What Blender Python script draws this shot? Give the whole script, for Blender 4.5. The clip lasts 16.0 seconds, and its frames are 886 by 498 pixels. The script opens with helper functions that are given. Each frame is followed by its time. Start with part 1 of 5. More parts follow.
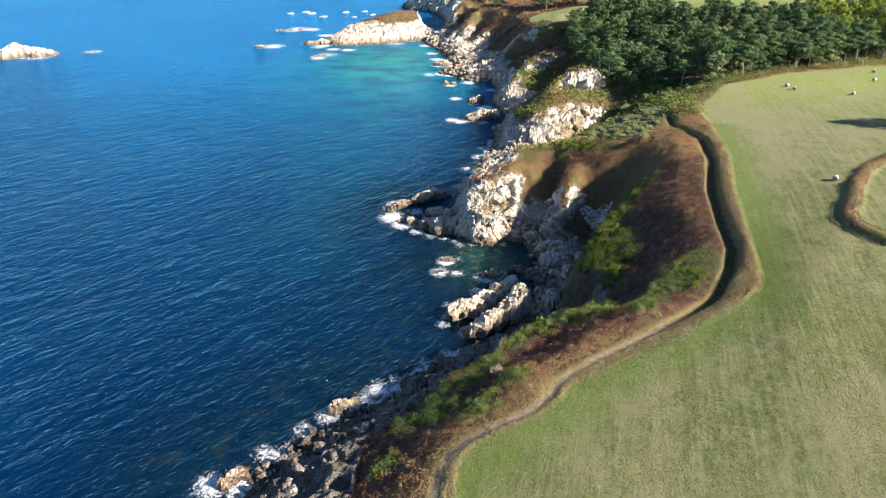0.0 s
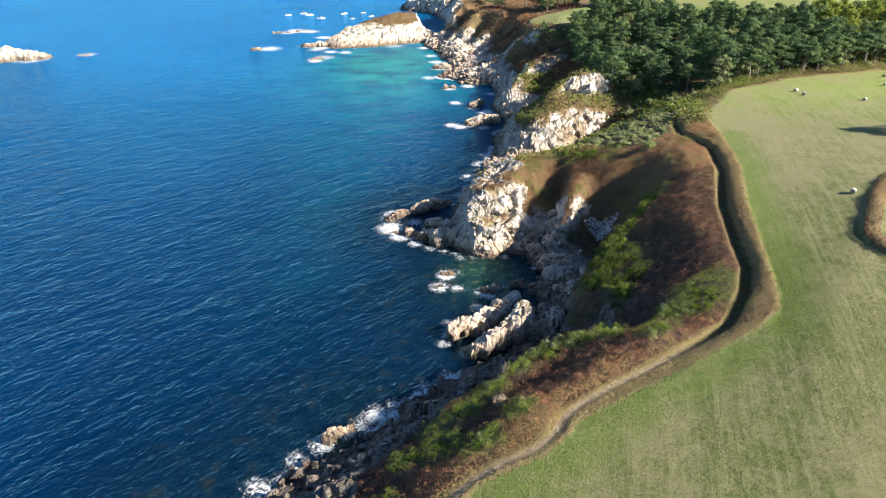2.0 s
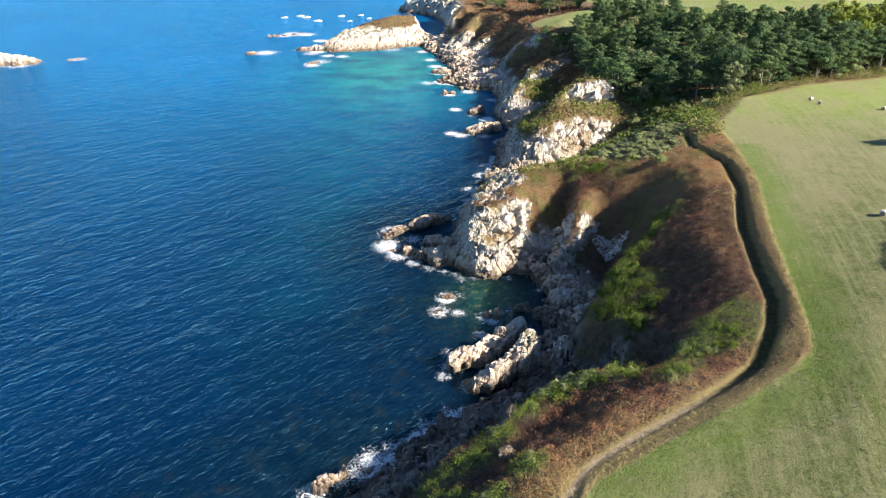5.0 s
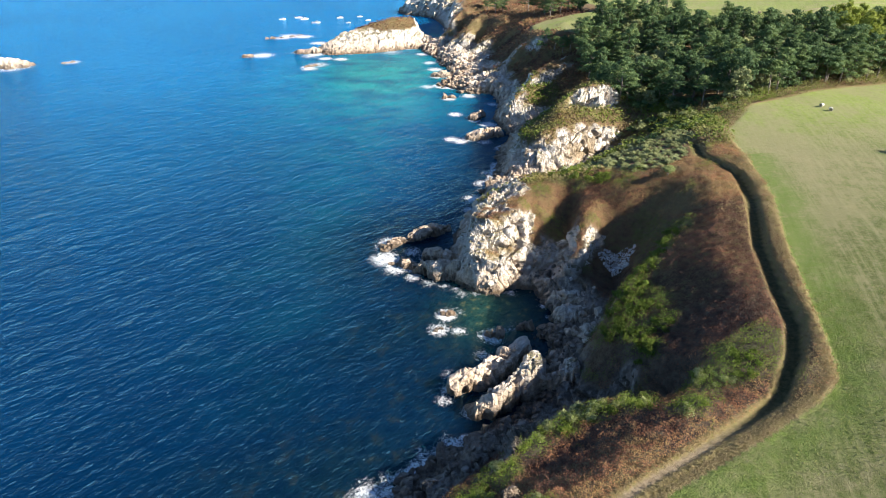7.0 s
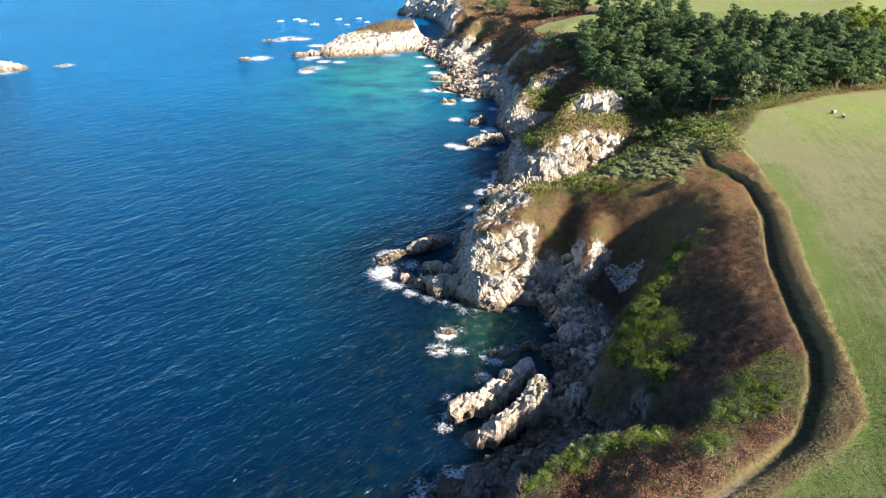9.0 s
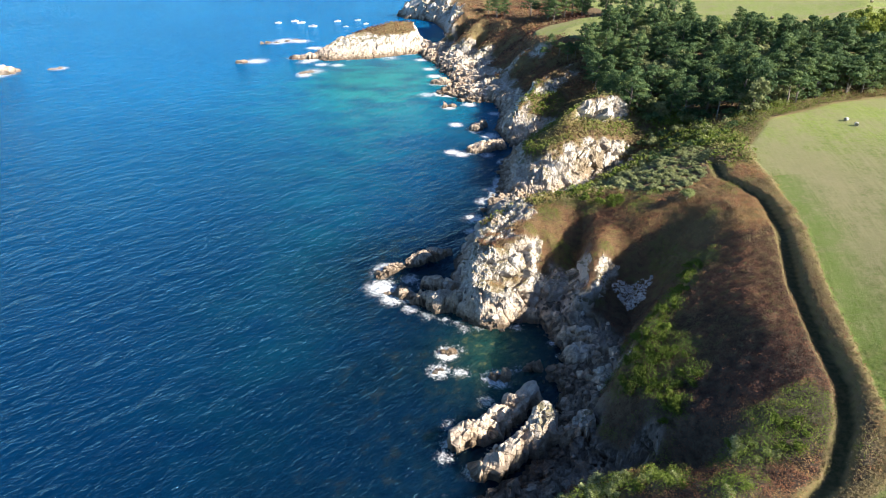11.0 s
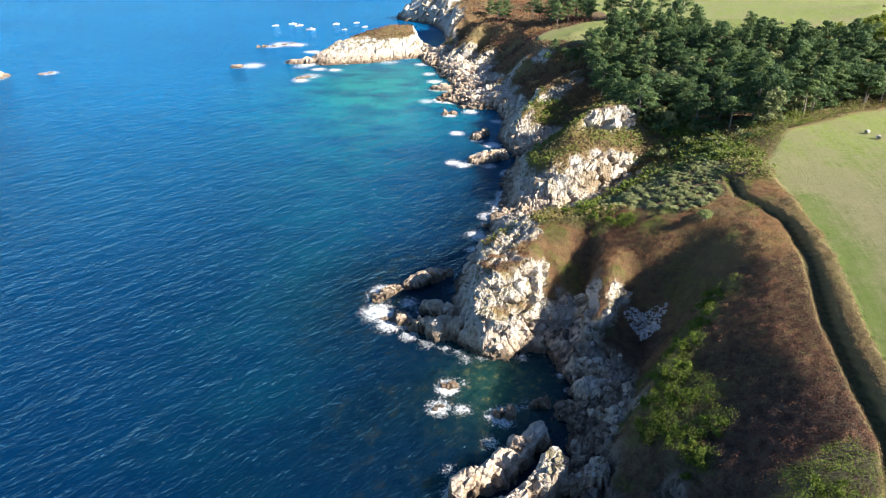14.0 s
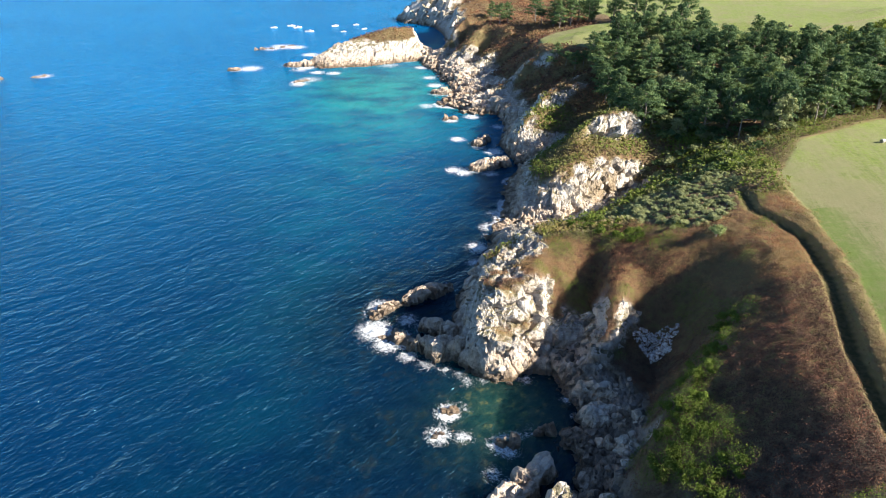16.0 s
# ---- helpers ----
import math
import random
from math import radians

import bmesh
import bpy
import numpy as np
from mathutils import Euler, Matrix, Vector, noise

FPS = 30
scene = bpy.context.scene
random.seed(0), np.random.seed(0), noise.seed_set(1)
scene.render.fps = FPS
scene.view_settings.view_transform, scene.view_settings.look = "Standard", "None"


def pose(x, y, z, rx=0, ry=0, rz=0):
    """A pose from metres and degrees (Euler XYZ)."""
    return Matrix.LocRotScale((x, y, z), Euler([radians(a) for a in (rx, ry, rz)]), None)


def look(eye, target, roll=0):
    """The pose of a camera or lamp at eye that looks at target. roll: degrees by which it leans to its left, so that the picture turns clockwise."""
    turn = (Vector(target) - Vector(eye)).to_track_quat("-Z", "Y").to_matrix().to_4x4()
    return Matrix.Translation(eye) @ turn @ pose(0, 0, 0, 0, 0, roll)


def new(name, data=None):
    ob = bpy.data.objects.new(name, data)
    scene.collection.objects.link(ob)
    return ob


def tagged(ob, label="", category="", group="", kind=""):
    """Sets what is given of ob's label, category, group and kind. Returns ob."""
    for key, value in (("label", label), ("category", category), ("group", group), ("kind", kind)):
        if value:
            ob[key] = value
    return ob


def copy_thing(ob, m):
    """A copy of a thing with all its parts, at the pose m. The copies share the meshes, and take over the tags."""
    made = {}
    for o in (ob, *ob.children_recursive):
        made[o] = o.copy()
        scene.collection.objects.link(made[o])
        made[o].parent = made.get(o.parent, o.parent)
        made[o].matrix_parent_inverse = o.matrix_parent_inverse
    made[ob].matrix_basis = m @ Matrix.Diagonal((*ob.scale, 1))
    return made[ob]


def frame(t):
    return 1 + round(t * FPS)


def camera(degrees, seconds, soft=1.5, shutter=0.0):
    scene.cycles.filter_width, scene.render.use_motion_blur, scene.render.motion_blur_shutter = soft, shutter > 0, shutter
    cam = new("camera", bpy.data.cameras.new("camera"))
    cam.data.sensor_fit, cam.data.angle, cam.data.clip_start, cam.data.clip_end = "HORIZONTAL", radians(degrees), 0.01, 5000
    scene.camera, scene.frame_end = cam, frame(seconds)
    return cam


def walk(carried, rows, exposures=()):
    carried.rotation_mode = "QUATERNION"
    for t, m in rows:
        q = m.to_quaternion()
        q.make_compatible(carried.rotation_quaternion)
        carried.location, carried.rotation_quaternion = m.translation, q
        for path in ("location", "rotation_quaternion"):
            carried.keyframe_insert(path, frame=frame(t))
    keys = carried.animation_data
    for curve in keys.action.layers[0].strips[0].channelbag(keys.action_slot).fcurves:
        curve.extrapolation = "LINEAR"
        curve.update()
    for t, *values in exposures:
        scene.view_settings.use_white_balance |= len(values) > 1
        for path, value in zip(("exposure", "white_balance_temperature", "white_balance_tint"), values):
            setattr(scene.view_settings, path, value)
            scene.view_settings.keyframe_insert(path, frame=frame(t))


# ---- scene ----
PLAN = 1.25                                         # metres to a unit of the plan below
cam = camera(72.0, 16.0, soft=1.0)
PATH = [
    (0.0, (0.000, 0.000, 60.000), (0.000, 86.903, 10.524), 0.628),
    (2.0, (-0.083, 4.885, 60.136), (0.000, 91.776, 10.639), 0.560),
    (4.0, (-0.159, 9.774, 60.255), (-0.008, 96.660, 10.749), 0.511),
    (6.0, (-0.228, 14.666, 60.358), (-0.023, 101.553, 10.856), 0.481),
    (8.0, (-0.289, 19.561, 60.444), (-0.046, 106.458, 10.958), 0.470),
    (10.0, (-0.343, 24.459, 60.514), (-0.078, 111.372, 11.057), 0.477),
    (12.0, (-0.390, 29.360, 60.567), (-0.116, 116.297, 11.152), 0.504),
    (14.0, (-0.429, 34.265, 60.603), (-0.163, 121.233, 11.242), 0.549),
    (16.0, (-0.461, 39.173, 60.623), (-0.217, 126.179, 11.329), 0.613),
]
walk(cam, [(t, look(Vector(eye) * PLAN, Vector(target) * PLAN, roll)) for t, eye, target, roll in PATH])

# ---- world, sun, exposure ----
SUN_AZ, SUN_EL = radians(-17), radians(32)          # the sun stands to the right of the way, a little behind
sun_dir = Vector((math.cos(SUN_AZ) * math.cos(SUN_EL), math.sin(SUN_AZ) * math.cos(SUN_EL), math.sin(SUN_EL)))
world = bpy.data.worlds.new("sky")
scene.world = world
world.use_nodes = True
sky = world.node_tree.nodes.new("ShaderNodeTexSky")
sky.sky_type, sky.sun_disc = "NISHITA", False
sky.sun_elevation, sky.sun_rotation = SUN_EL, math.pi / 2 - SUN_AZ
sky.altitude, sky.air_density, sky.dust_density, sky.ozone_density = 1500, 1.0, 0.0, 6.0
bg = world.node_tree.nodes["Background"]
world.node_tree.links.new(sky.outputs[0], bg.inputs[0])
bg.inputs[1].default_value = 0.065
sun_data = bpy.data.lights.new("sun", "SUN")
sun_data.energy, sun_data.angle, sun_data.color = 5.3, radians(0.5), (1.0, 0.91, 0.79)
sun_ob = new("sun", sun_data)
sun_ob.matrix_world = look((200, -50, 150), Vector((200, -50, 150)) - sun_dir)
scene.view_settings.exposure = 1.42

# ---- numeric helpers ----
RNG = np.random.default_rng(7)


def hash3(i, j, k, seed):
    n = (i.astype(np.int64) * 374761393 + j.astype(np.int64) * 668265263 + k.astype(np.int64) * 2147483647 + seed * 974711) & 0x7FFFFFFF
    n = ((n ^ (n >> 13)) * 1274126177) & 0x7FFFFFFF
    n = ((n ^ (n >> 16)) * 668265263) & 0x7FFFFFFF
    return ((n ^ (n >> 15)) & 0xFFFFFF) / float(0xFFFFFF)


def vnoise(x, y, size, seed=0):
    """Smooth value noise in the plan, 0 to 1."""
    x, y = np.asarray(x) / size, np.asarray(y) / size
    i, j = np.floor(x), np.floor(y)
    u, v = x - i, y - j
    u, v = u * u * (3 - 2 * u), v * v * (3 - 2 * v)
    o = np.zeros_like(i)
    a, b = hash3(i, j, o, seed), hash3(i + 1, j, o, seed)
    c, d = hash3(i, j + 1, o, seed), hash3(i + 1, j + 1, o, seed)
    return (a * (1 - u) + b * u) * (1 - v) + (c * (1 - u) + d * u) * v


def fnoise(x, y, size, seed=0, octaves=4):
    out, amp, total = 0, 1.0, 0
    for n in range(octaves):
        out = out + amp * vnoise(x, y, size / 2**n, seed + 17 * n)
        total += amp
        amp *= 0.5
    return out / total


def cells(p, size, seed=0):
    """Cell noise in space: nearness to the edge, the cell's own number, and the tilt of its own plane."""
    q = p / size
    base = np.floor(q)
    f1, f2, val, tilt = np.full(len(q), 9.0), np.full(len(q), 9.0), np.zeros(len(q)), np.zeros(len(q))
    for a in (-1, 0, 1):
        for b in (-1, 0, 1):
            for c in (-1, 0, 1):
                i, j, k = base[:, 0] + a, base[:, 1] + b, base[:, 2] + c
                s = np.stack([i + hash3(i, j, k, seed), j + hash3(i, j, k, seed + 1), k + hash3(i, j, k, seed + 2)], 1)
                d = np.sqrt(((s - q) ** 2).sum(1))
                near = d < f1
                f2 = np.where(near, f1, np.minimum(f2, d))
                val = np.where(near, hash3(i, j, k, seed + 3), val)
                lean = [(hash3(i, j, k, seed + n) - 0.5) * 2 for n in (4, 5, 6)]
                tilt = np.where(near, lean[0] * (q[:, 0] - s[:, 0]) + lean[1] * (q[:, 1] - s[:, 1]) + lean[2] * (q[:, 2] - s[:, 2]), tilt)
                f1 = np.where(near, d, f1)
    return f2 - f1, val, tilt


def to_line(x, y, line):
    """Distance to a polyline, side (positive to its right), and the third value carried along the line."""
    line = np.array(line, float)
    best, side, carried = np.full(x.shape, 1e9), np.zeros(x.shape), np.zeros(x.shape)
    for a, b in zip(line[:-1], line[1:]):
        dx, dy = b[0] - a[0], b[1] - a[1]
        s = np.clip(((x - a[0]) * dx + (y - a[1]) * dy) / (dx * dx + dy * dy + 1e-9), 0, 1)
        ex, ey = x - a[0] - s * dx, y - a[1] - s * dy
        d = np.hypot(ex, ey)
        near = d < best
        best = np.where(near, d, best)
        side = np.where(near, np.sign(dy * ex - dx * ey), side)
        if line.shape[1] > 2:
            carried = np.where(near, a[2] + s * (b[2] - a[2]), carried)
    return best, side, carried


def inside(x, y, poly):
    poly = np.array(poly, float)
    hit = np.zeros(x.shape, bool)
    for (ax, ay), (bx, by) in zip(poly, np.roll(poly, -1, 0)):
        cross = (ay > y) != (by > y)
        hit ^= cross & (x < (bx - ax) * (y - ay) / (by - ay + 1e-12) + ax)
    return hit


def smooth(a, b, v):
    s = np.clip((v - a) / (b - a), 0, 1)
    return s * s * (3 - 2 * s)


def mesh_np(name, verts, faces, attrs=None, shade=False, mats=()):
    """A mesh from arrays; all faces have the same number of corners."""
    verts, faces = np.asarray(verts, np.float32), np.asarray(faces, np.int32)
    me = bpy.data.meshes.new(name)
    n = faces.shape[1]
    me.vertices.add(len(verts))
    me.vertices.foreach_set("co", verts.ravel())
    me.loops.add(faces.size)
    me.loops.foreach_set("vertex_index", faces.ravel())
    me.polygons.add(len(faces))
    me.polygons.foreach_set("loop_start", np.arange(0, faces.size, n, dtype=np.int32))
    me.update(calc_edges=True)
    me.polygons.foreach_set("use_smooth", np.full(len(faces), shade))
    for key, values in (attrs or {}).items():
        me.attributes.new(key, "FLOAT", "POINT").data.foreach_set("value", np.asarray(values, np.float32))
    for m in mats:
        me.materials.append(m)
    return me


def thing(name, label, category, at=(0, 0, 0), group="", kind=""):
    ob = new(name)
    ob.empty_display_size = 0.2
    ob.matrix_world = Matrix.Translation(at)
    return tagged(ob, label, category, group, kind)


def part(name, data, material, parent, label=""):
    """One mesh object, from a bmesh or a mesh, under a thing or a part."""
    if isinstance(data, bmesh.types.BMesh):
        me = bpy.data.meshes.new(name)
        data.to_mesh(me)
        data.free()
        data = me
    if material and not data.materials:
        data.materials.append(material)
    ob = new(name, data)
    ob.parent = parent
    return tagged(ob, label)


# ---- materials ----
def material(name):
    m = bpy.data.materials.new(name)
    m.use_nodes = True
    return m, m.node_tree.nodes, m.node_tree.links, m.node_tree.nodes["Principled BSDF"]


def nd(nodes, links, kind, ins=None, **props):
    n = nodes.new(kind)
    for k, v in props.items():
        setattr(n, k, v) if k in PROPS else None
    for k, v in (ins or {}).items():
        if isinstance(v, bpy.types.NodeSocket):
            links.new(v, n.inputs[k])
        else:
            n.inputs[k].default_value = v
    return n


PROPS = {"operation", "blend_type", "data_type", "attribute_name", "noise_dimensions", "feature", "distance", "interpolation_type", "wave_type", "bands_direction", "vector_type"}


class Nodes:
    """Shortcuts for building one node tree."""

    def __init__(self, name):
        self.m, self.n, self.l, self.out = material(name)
        self.pos = self.n.new("ShaderNodeNewGeometry").outputs["Position"]

    def noise(self, scale, detail=4.0, rough=0.55, vec=None, dist=0.0):
        return nd(self.n, self.l, "ShaderNodeTexNoise", {"Vector": vec or self.pos, "Scale": scale, "Detail": detail, "Roughness": rough, "Distortion": dist}).outputs["Fac"]

    def voro(self, scale, out="Distance", vec=None, feature="F1"):
        return nd(self.n, self.l, "ShaderNodeTexVoronoi", {"Vector": vec or self.pos, "Scale": scale}, feature=feature).outputs[out]

    def attr(self, key):
        return nd(self.n, self.l, "ShaderNodeAttribute", attribute_name=key).outputs["Fac"]

    def scaled(self, x, y, z, rot=0.0):
        turned = nd(self.n, self.l, "ShaderNodeMapping", {"Vector": self.pos, "Rotation": (0, 0, rot)}).outputs[0]
        n = nd(self.n, self.l, "ShaderNodeMapping", {"Vector": turned, "Scale": (x, y, z)})
        return n.outputs[0]

    def ramp(self, fac, *stops):
        n = nd(self.n, self.l, "ShaderNodeValToRGB", {"Fac": fac})
        e = n.color_ramp.elements
        while len(e) < len(stops):
            e.new(0.5)
        for el, (p, c) in zip(e, stops):
            el.position, el.color = p, (*c, 1) if len(c) == 3 else c
        return n.outputs[0]

    def step(self, v, a, b, lo=0.0, hi=1.0):
        return nd(self.n, self.l, "ShaderNodeMapRange", {"Value": v, "From Min": a, "From Max": b, "To Min": lo, "To Max": hi}).outputs[0]

    def math(self, op, a, b=0.0):
        return nd(self.n, self.l, "ShaderNodeMath", {0: a, 1: b}, operation=op).outputs[0]

    def mix(self, fac, a, b, blend="MIX"):
        n = nd(self.n, self.l, "ShaderNodeMixRGB", {"Fac": fac, "Color1": a if isinstance(a, bpy.types.NodeSocket) else (*a, 1), "Color2": b if isinstance(b, bpy.types.NodeSocket) else (*b, 1)}, blend_type=blend)
        return n.outputs[0]

    def bump(self, height, strength, dist, normal=None):
        ins = {"Height": height, "Strength": strength, "Distance": dist}
        if normal:
            ins["Normal"] = normal
        return nd(self.n, self.l, "ShaderNodeBump", ins).outputs[0]

    def done(self, color, rough=0.8, normal=None, spec=None):
        for key, v in (("Base Color", color), ("Roughness", rough), ("Normal", normal), ("Specular IOR Level", spec)):
            if v is None:
                continue
            if isinstance(v, bpy.types.NodeSocket):
                self.l.new(v, self.out.inputs[key])
            else:
                self.out.inputs[key].default_value = (*v, 1) if isinstance(v, tuple) else v
        return self.m


def rock_colour(k):
    """Warm granite with lichen, dark and brown where the tide wets it."""
    z = nd(k.n, k.l, "ShaderNodeSeparateXYZ", {0: k.pos}).outputs[2]
    c = k.ramp(k.noise(0.35, 5, 0.6), (0.3, (0.4, 0.345, 0.285)), (0.44, (0.57, 0.51, 0.44)), (0.58, (0.7, 0.65, 0.58)), (0.72, (0.8, 0.77, 0.71)))
    c = k.mix(k.step(k.noise(1.6, 5, 0.7), 0.56, 0.7, 0, 0.7), c, (0.34, 0.325, 0.3))
    c = k.mix(k.step(k.noise(0.22, 4, 0.6), 0.56, 0.68, 0, 0.6), c, (0.47, 0.34, 0.21))
    c = k.mix(k.step(k.noise(0.16, 5, 0.7, k.scaled(1, 1, 2.5)), 0.5, 0.62, 0, 0.5), c, (0.42, 0.41, 0.39))
    up = nd(k.n, k.l, "ShaderNodeSeparateXYZ", {0: nd(k.n, k.l, "ShaderNodeNewGeometry").outputs["Normal"]}).outputs[2]
    moss = k.math("MULTIPLY", k.math("MULTIPLY", k.step(up, 0.5, 0.76), k.step(k.noise(0.36, 6, 0.75), 0.43, 0.51)), k.step(z, 4.5, 6.5))
    c = k.mix(k.math("MULTIPLY", moss, 0.85), c, k.ramp(k.noise(1.7, 4, 0.6), (0.36, (0.075, 0.075, 0.03)), (0.52, (0.15, 0.135, 0.05)), (0.66, (0.23, 0.17, 0.09))))
    cracks = k.voro(0.9, feature="DISTANCE_TO_EDGE", vec=nd(k.n, k.l, "ShaderNodeMixRGB", {"Fac": 0.25, "Color1": k.pos, "Color2": nd(k.n, k.l, "ShaderNodeTexNoise", {"Vector": k.pos, "Scale": 1.1, "Detail": 4.0}).outputs["Color"]}, blend_type="ADD").outputs[0])
    c = k.mix(k.step(cracks, 0.0, 0.04, 0.3, 0.0), c, (0.1, 0.085, 0.07))
    c = k.mix(k.step(k.math("ADD", z, k.step(k.noise(0.3, 4), 0.3, 0.7, -2.0, 2.0)), 2.0, 6.5, 0.9, 0.0), c, k.ramp(k.noise(1.0, 5, 0.65), (0.36, (0.32, 0.235, 0.16)), (0.62, (0.57, 0.445, 0.325))))
    wet = k.step(k.math("ADD", z, k.step(k.noise(0.5, 4), 0.3, 0.7, -1.0, 1.0)), 0.6, 2.3, 1.0, 0.0)
    c = k.mix(k.math("MULTIPLY", wet, 0.82), c, k.ramp(k.noise(1.2, 4), (0.4, (0.05, 0.038, 0.028)), (0.62, (0.13, 0.085, 0.045))))
    return c, k.step(wet, 0, 1, 0.85, 0.42), cracks


def rock_bump(k, cracks):
    b = k.bump(k.step(cracks, 0, 0.12), 0.7, 0.3)
    b = k.bump(k.noise(1.3, 8, 0.7), 0.75, 0.5, b)
    return k.bump(k.noise(6.0, 6, 0.7), 0.6, 0.11, b)


def make_rock():
    k = Nodes("granite")
    c, r, cracks = rock_colour(k)
    own = nd(k.n, k.l, "ShaderNodeNewGeometry").outputs["Random Per Island"]
    c = k.mix(1.0, c, k.ramp(own, (0.0, (0.72, 0.66, 0.6)), (0.35, (0.97, 0.94, 0.9)), (0.7, (1.0, 1.0, 1.0)), (1.0, (1.12, 1.12, 1.12))), "MULTIPLY")
    return k.done(c, r, rock_bump(k, cracks))


def make_land():
    """The ground sheet: rock, turf, mown field, path and litter, mixed by what grows where."""
    k = Nodes("coastal_ground")
    rc, rr, cracks = rock_colour(k)
    # mown field: green and straw in patches and faint swathes
    swathe = k.noise(0.5, 3, 0.5, k.scaled(1, 0.3, 1, radians(6)))
    f = k.ramp(k.noise(0.045, 5, 0.6), (0.36, (0.11, 0.145, 0.03)), (0.5, (0.165, 0.17, 0.052)), (0.64, (0.225, 0.2, 0.09)))
    f = k.mix(k.step(k.noise(0.1, 6, 0.7), 0.5, 0.62, 0, 0.55), f, (0.27, 0.225, 0.125))
    f = k.mix(k.step(k.noise(0.13, 5, 0.7, k.scaled(1, 1, 1, 1.0)), 0.54, 0.64, 0, 0.5), f, (0.1, 0.15, 0.025))
    f = k.mix(k.attr("dry"), f, (0.29, 0.245, 0.13))
    f = k.mix(k.attr("lush"), f, (0.33, 0.43, 0.06))
    f = k.mix(k.step(swathe, 0.4, 0.62, 0, 0.4), f, (0.105, 0.125, 0.03))
    f = k.mix(k.step(k.noise(1.6, 5, 0.7), 0.45, 0.7, 0, 0.6), f, (0.085, 0.11, 0.022))
    f = k.mix(k.step(k.noise(6.0, 4, 0.7), 0.45, 0.75, 0, 0.5), f, (0.27, 0.235, 0.11))
    f = k.mix(k.step(k.noise(0.28, 5, 0.65), 0.48, 0.66, 0, 0.5), f, (0.26, 0.225, 0.12))
    f = k.mix(k.step(k.noise(2.4, 6, 0.85), 0.4, 0.66, 0, 0.85), f, (0.055, 0.085, 0.015))
    f = k.mix(k.step(k.noise(7.5, 4, 0.8), 0.42, 0.66, 0, 0.6), f, (0.06, 0.08, 0.02))
    f = k.mix(k.step(k.noise(1.1, 6, 0.8), 0.5, 0.66, 0, 0.6), f, (0.27, 0.24, 0.12))
    f = k.mix(k.math("MULTIPLY", k.attr("lush"), 0.45), f, (0.36, 0.44, 0.09))
    f = k.mix(k.math("MULTIPLY", k.attr("dry"), 0.5), f, (0.31, 0.265, 0.15))
    f = k.mix(k.step(k.noise(1.7, 4, 0.75), 0.42, 0.6, 0.35, 0.0), f, (0.085, 0.115, 0.03))
    f = k.mix(k.step(k.noise(1.3, 4, 0.7, k.scaled(1, 0.05, 1, radians(16))), 0.45, 0.62, 0, 0.42), f, (0.33, 0.3, 0.16))
    f = k.mix(k.step(k.noise(0.8, 5, 0.8, k.scaled(1, 1, 1, 2.0)), 0.52, 0.64, 0, 0.4), f, (0.3, 0.265, 0.16))
    # rough turf and litter under the bracken
    t = k.ramp(k.noise(0.8, 5, 0.65), (0.35, (0.1, 0.065, 0.04)), (0.5, (0.17, 0.11, 0.06)), (0.65, (0.17, 0.15, 0.06)))
    s = k.ramp(k.noise(1.2, 5, 0.6), (0.35, (0.19, 0.145, 0.09)), (0.65, (0.33, 0.26, 0.17)))
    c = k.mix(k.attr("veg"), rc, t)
    # rock darkened for shore weed and for shade put into the colour
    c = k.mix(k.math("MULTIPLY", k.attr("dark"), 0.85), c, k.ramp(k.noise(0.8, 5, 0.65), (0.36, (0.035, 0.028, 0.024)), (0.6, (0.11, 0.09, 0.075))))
    c = k.mix(k.attr("turf"), c, k.ramp(k.noise(0.9, 4, 0.6), (0.35, (0.24, 0.18, 0.09)), (0.65, (0.23, 0.2, 0.075))))
    f = k.mix(k.step(k.noise(0.5, 7, 0.82), 0.5, 0.62, 0, 0.45), f, (0.3, 0.25, 0.145))
    f = k.mix(k.step(k.noise(0.62, 7, 0.82, k.scaled(1, 1, 1, 0.7)), 0.51, 0.63, 0, 0.5), f, (0.1, 0.15, 0.025))
    f = k.mix(k.step(k.noise(0.07, 6, 0.72, k.scaled(1, 0.7, 1, 0.4)), 0.47, 0.58, 0, 0.6), f, (0.27, 0.235, 0.13))
    f = k.mix(k.math("MULTIPLY", k.attr("margin"), k.step(k.noise(0.3, 6, 0.75), 0.36, 0.56, 0.2, 0.75)), f, (0.12, 0.18, 0.03))
    f = k.mix(1.0, f, (0.83, 0.88, 0.83), "MULTIPLY")
    c = k.mix(k.attr("field"), c, f)
    c = k.mix(k.attr("path"), c, s)
    c = k.mix(k.attr("green_way"), c, k.ramp(k.noise(1.5, 4), (0.4, (0.05, 0.055, 0.02)), (0.62, (0.1, 0.09, 0.04))))
    soft = k.math("MAXIMUM", k.attr("veg"), k.attr("field"))
    bare = k.step(soft, 0, 1, 1, 0)
    h = k.math("MULTIPLY", bare, k.math("ADD", k.math("MULTIPLY", k.step(cracks, 0, 0.12), 0.15), k.math("MULTIPLY", k.noise(1.4, 8, 0.65), 0.5)))
    b = k.bump(h, 0.8, 1.0)
    b = k.bump(k.noise(1.5, 7, 0.8), 0.8, 0.36, b)
    b = k.bump(k.noise(5.0, 5, 0.8), 0.6, 0.14, b)
    return k.done(c, k.mix(soft, (0.8, 0.8, 0.8), (0.95, 0.95, 0.95)), b, 0.25)


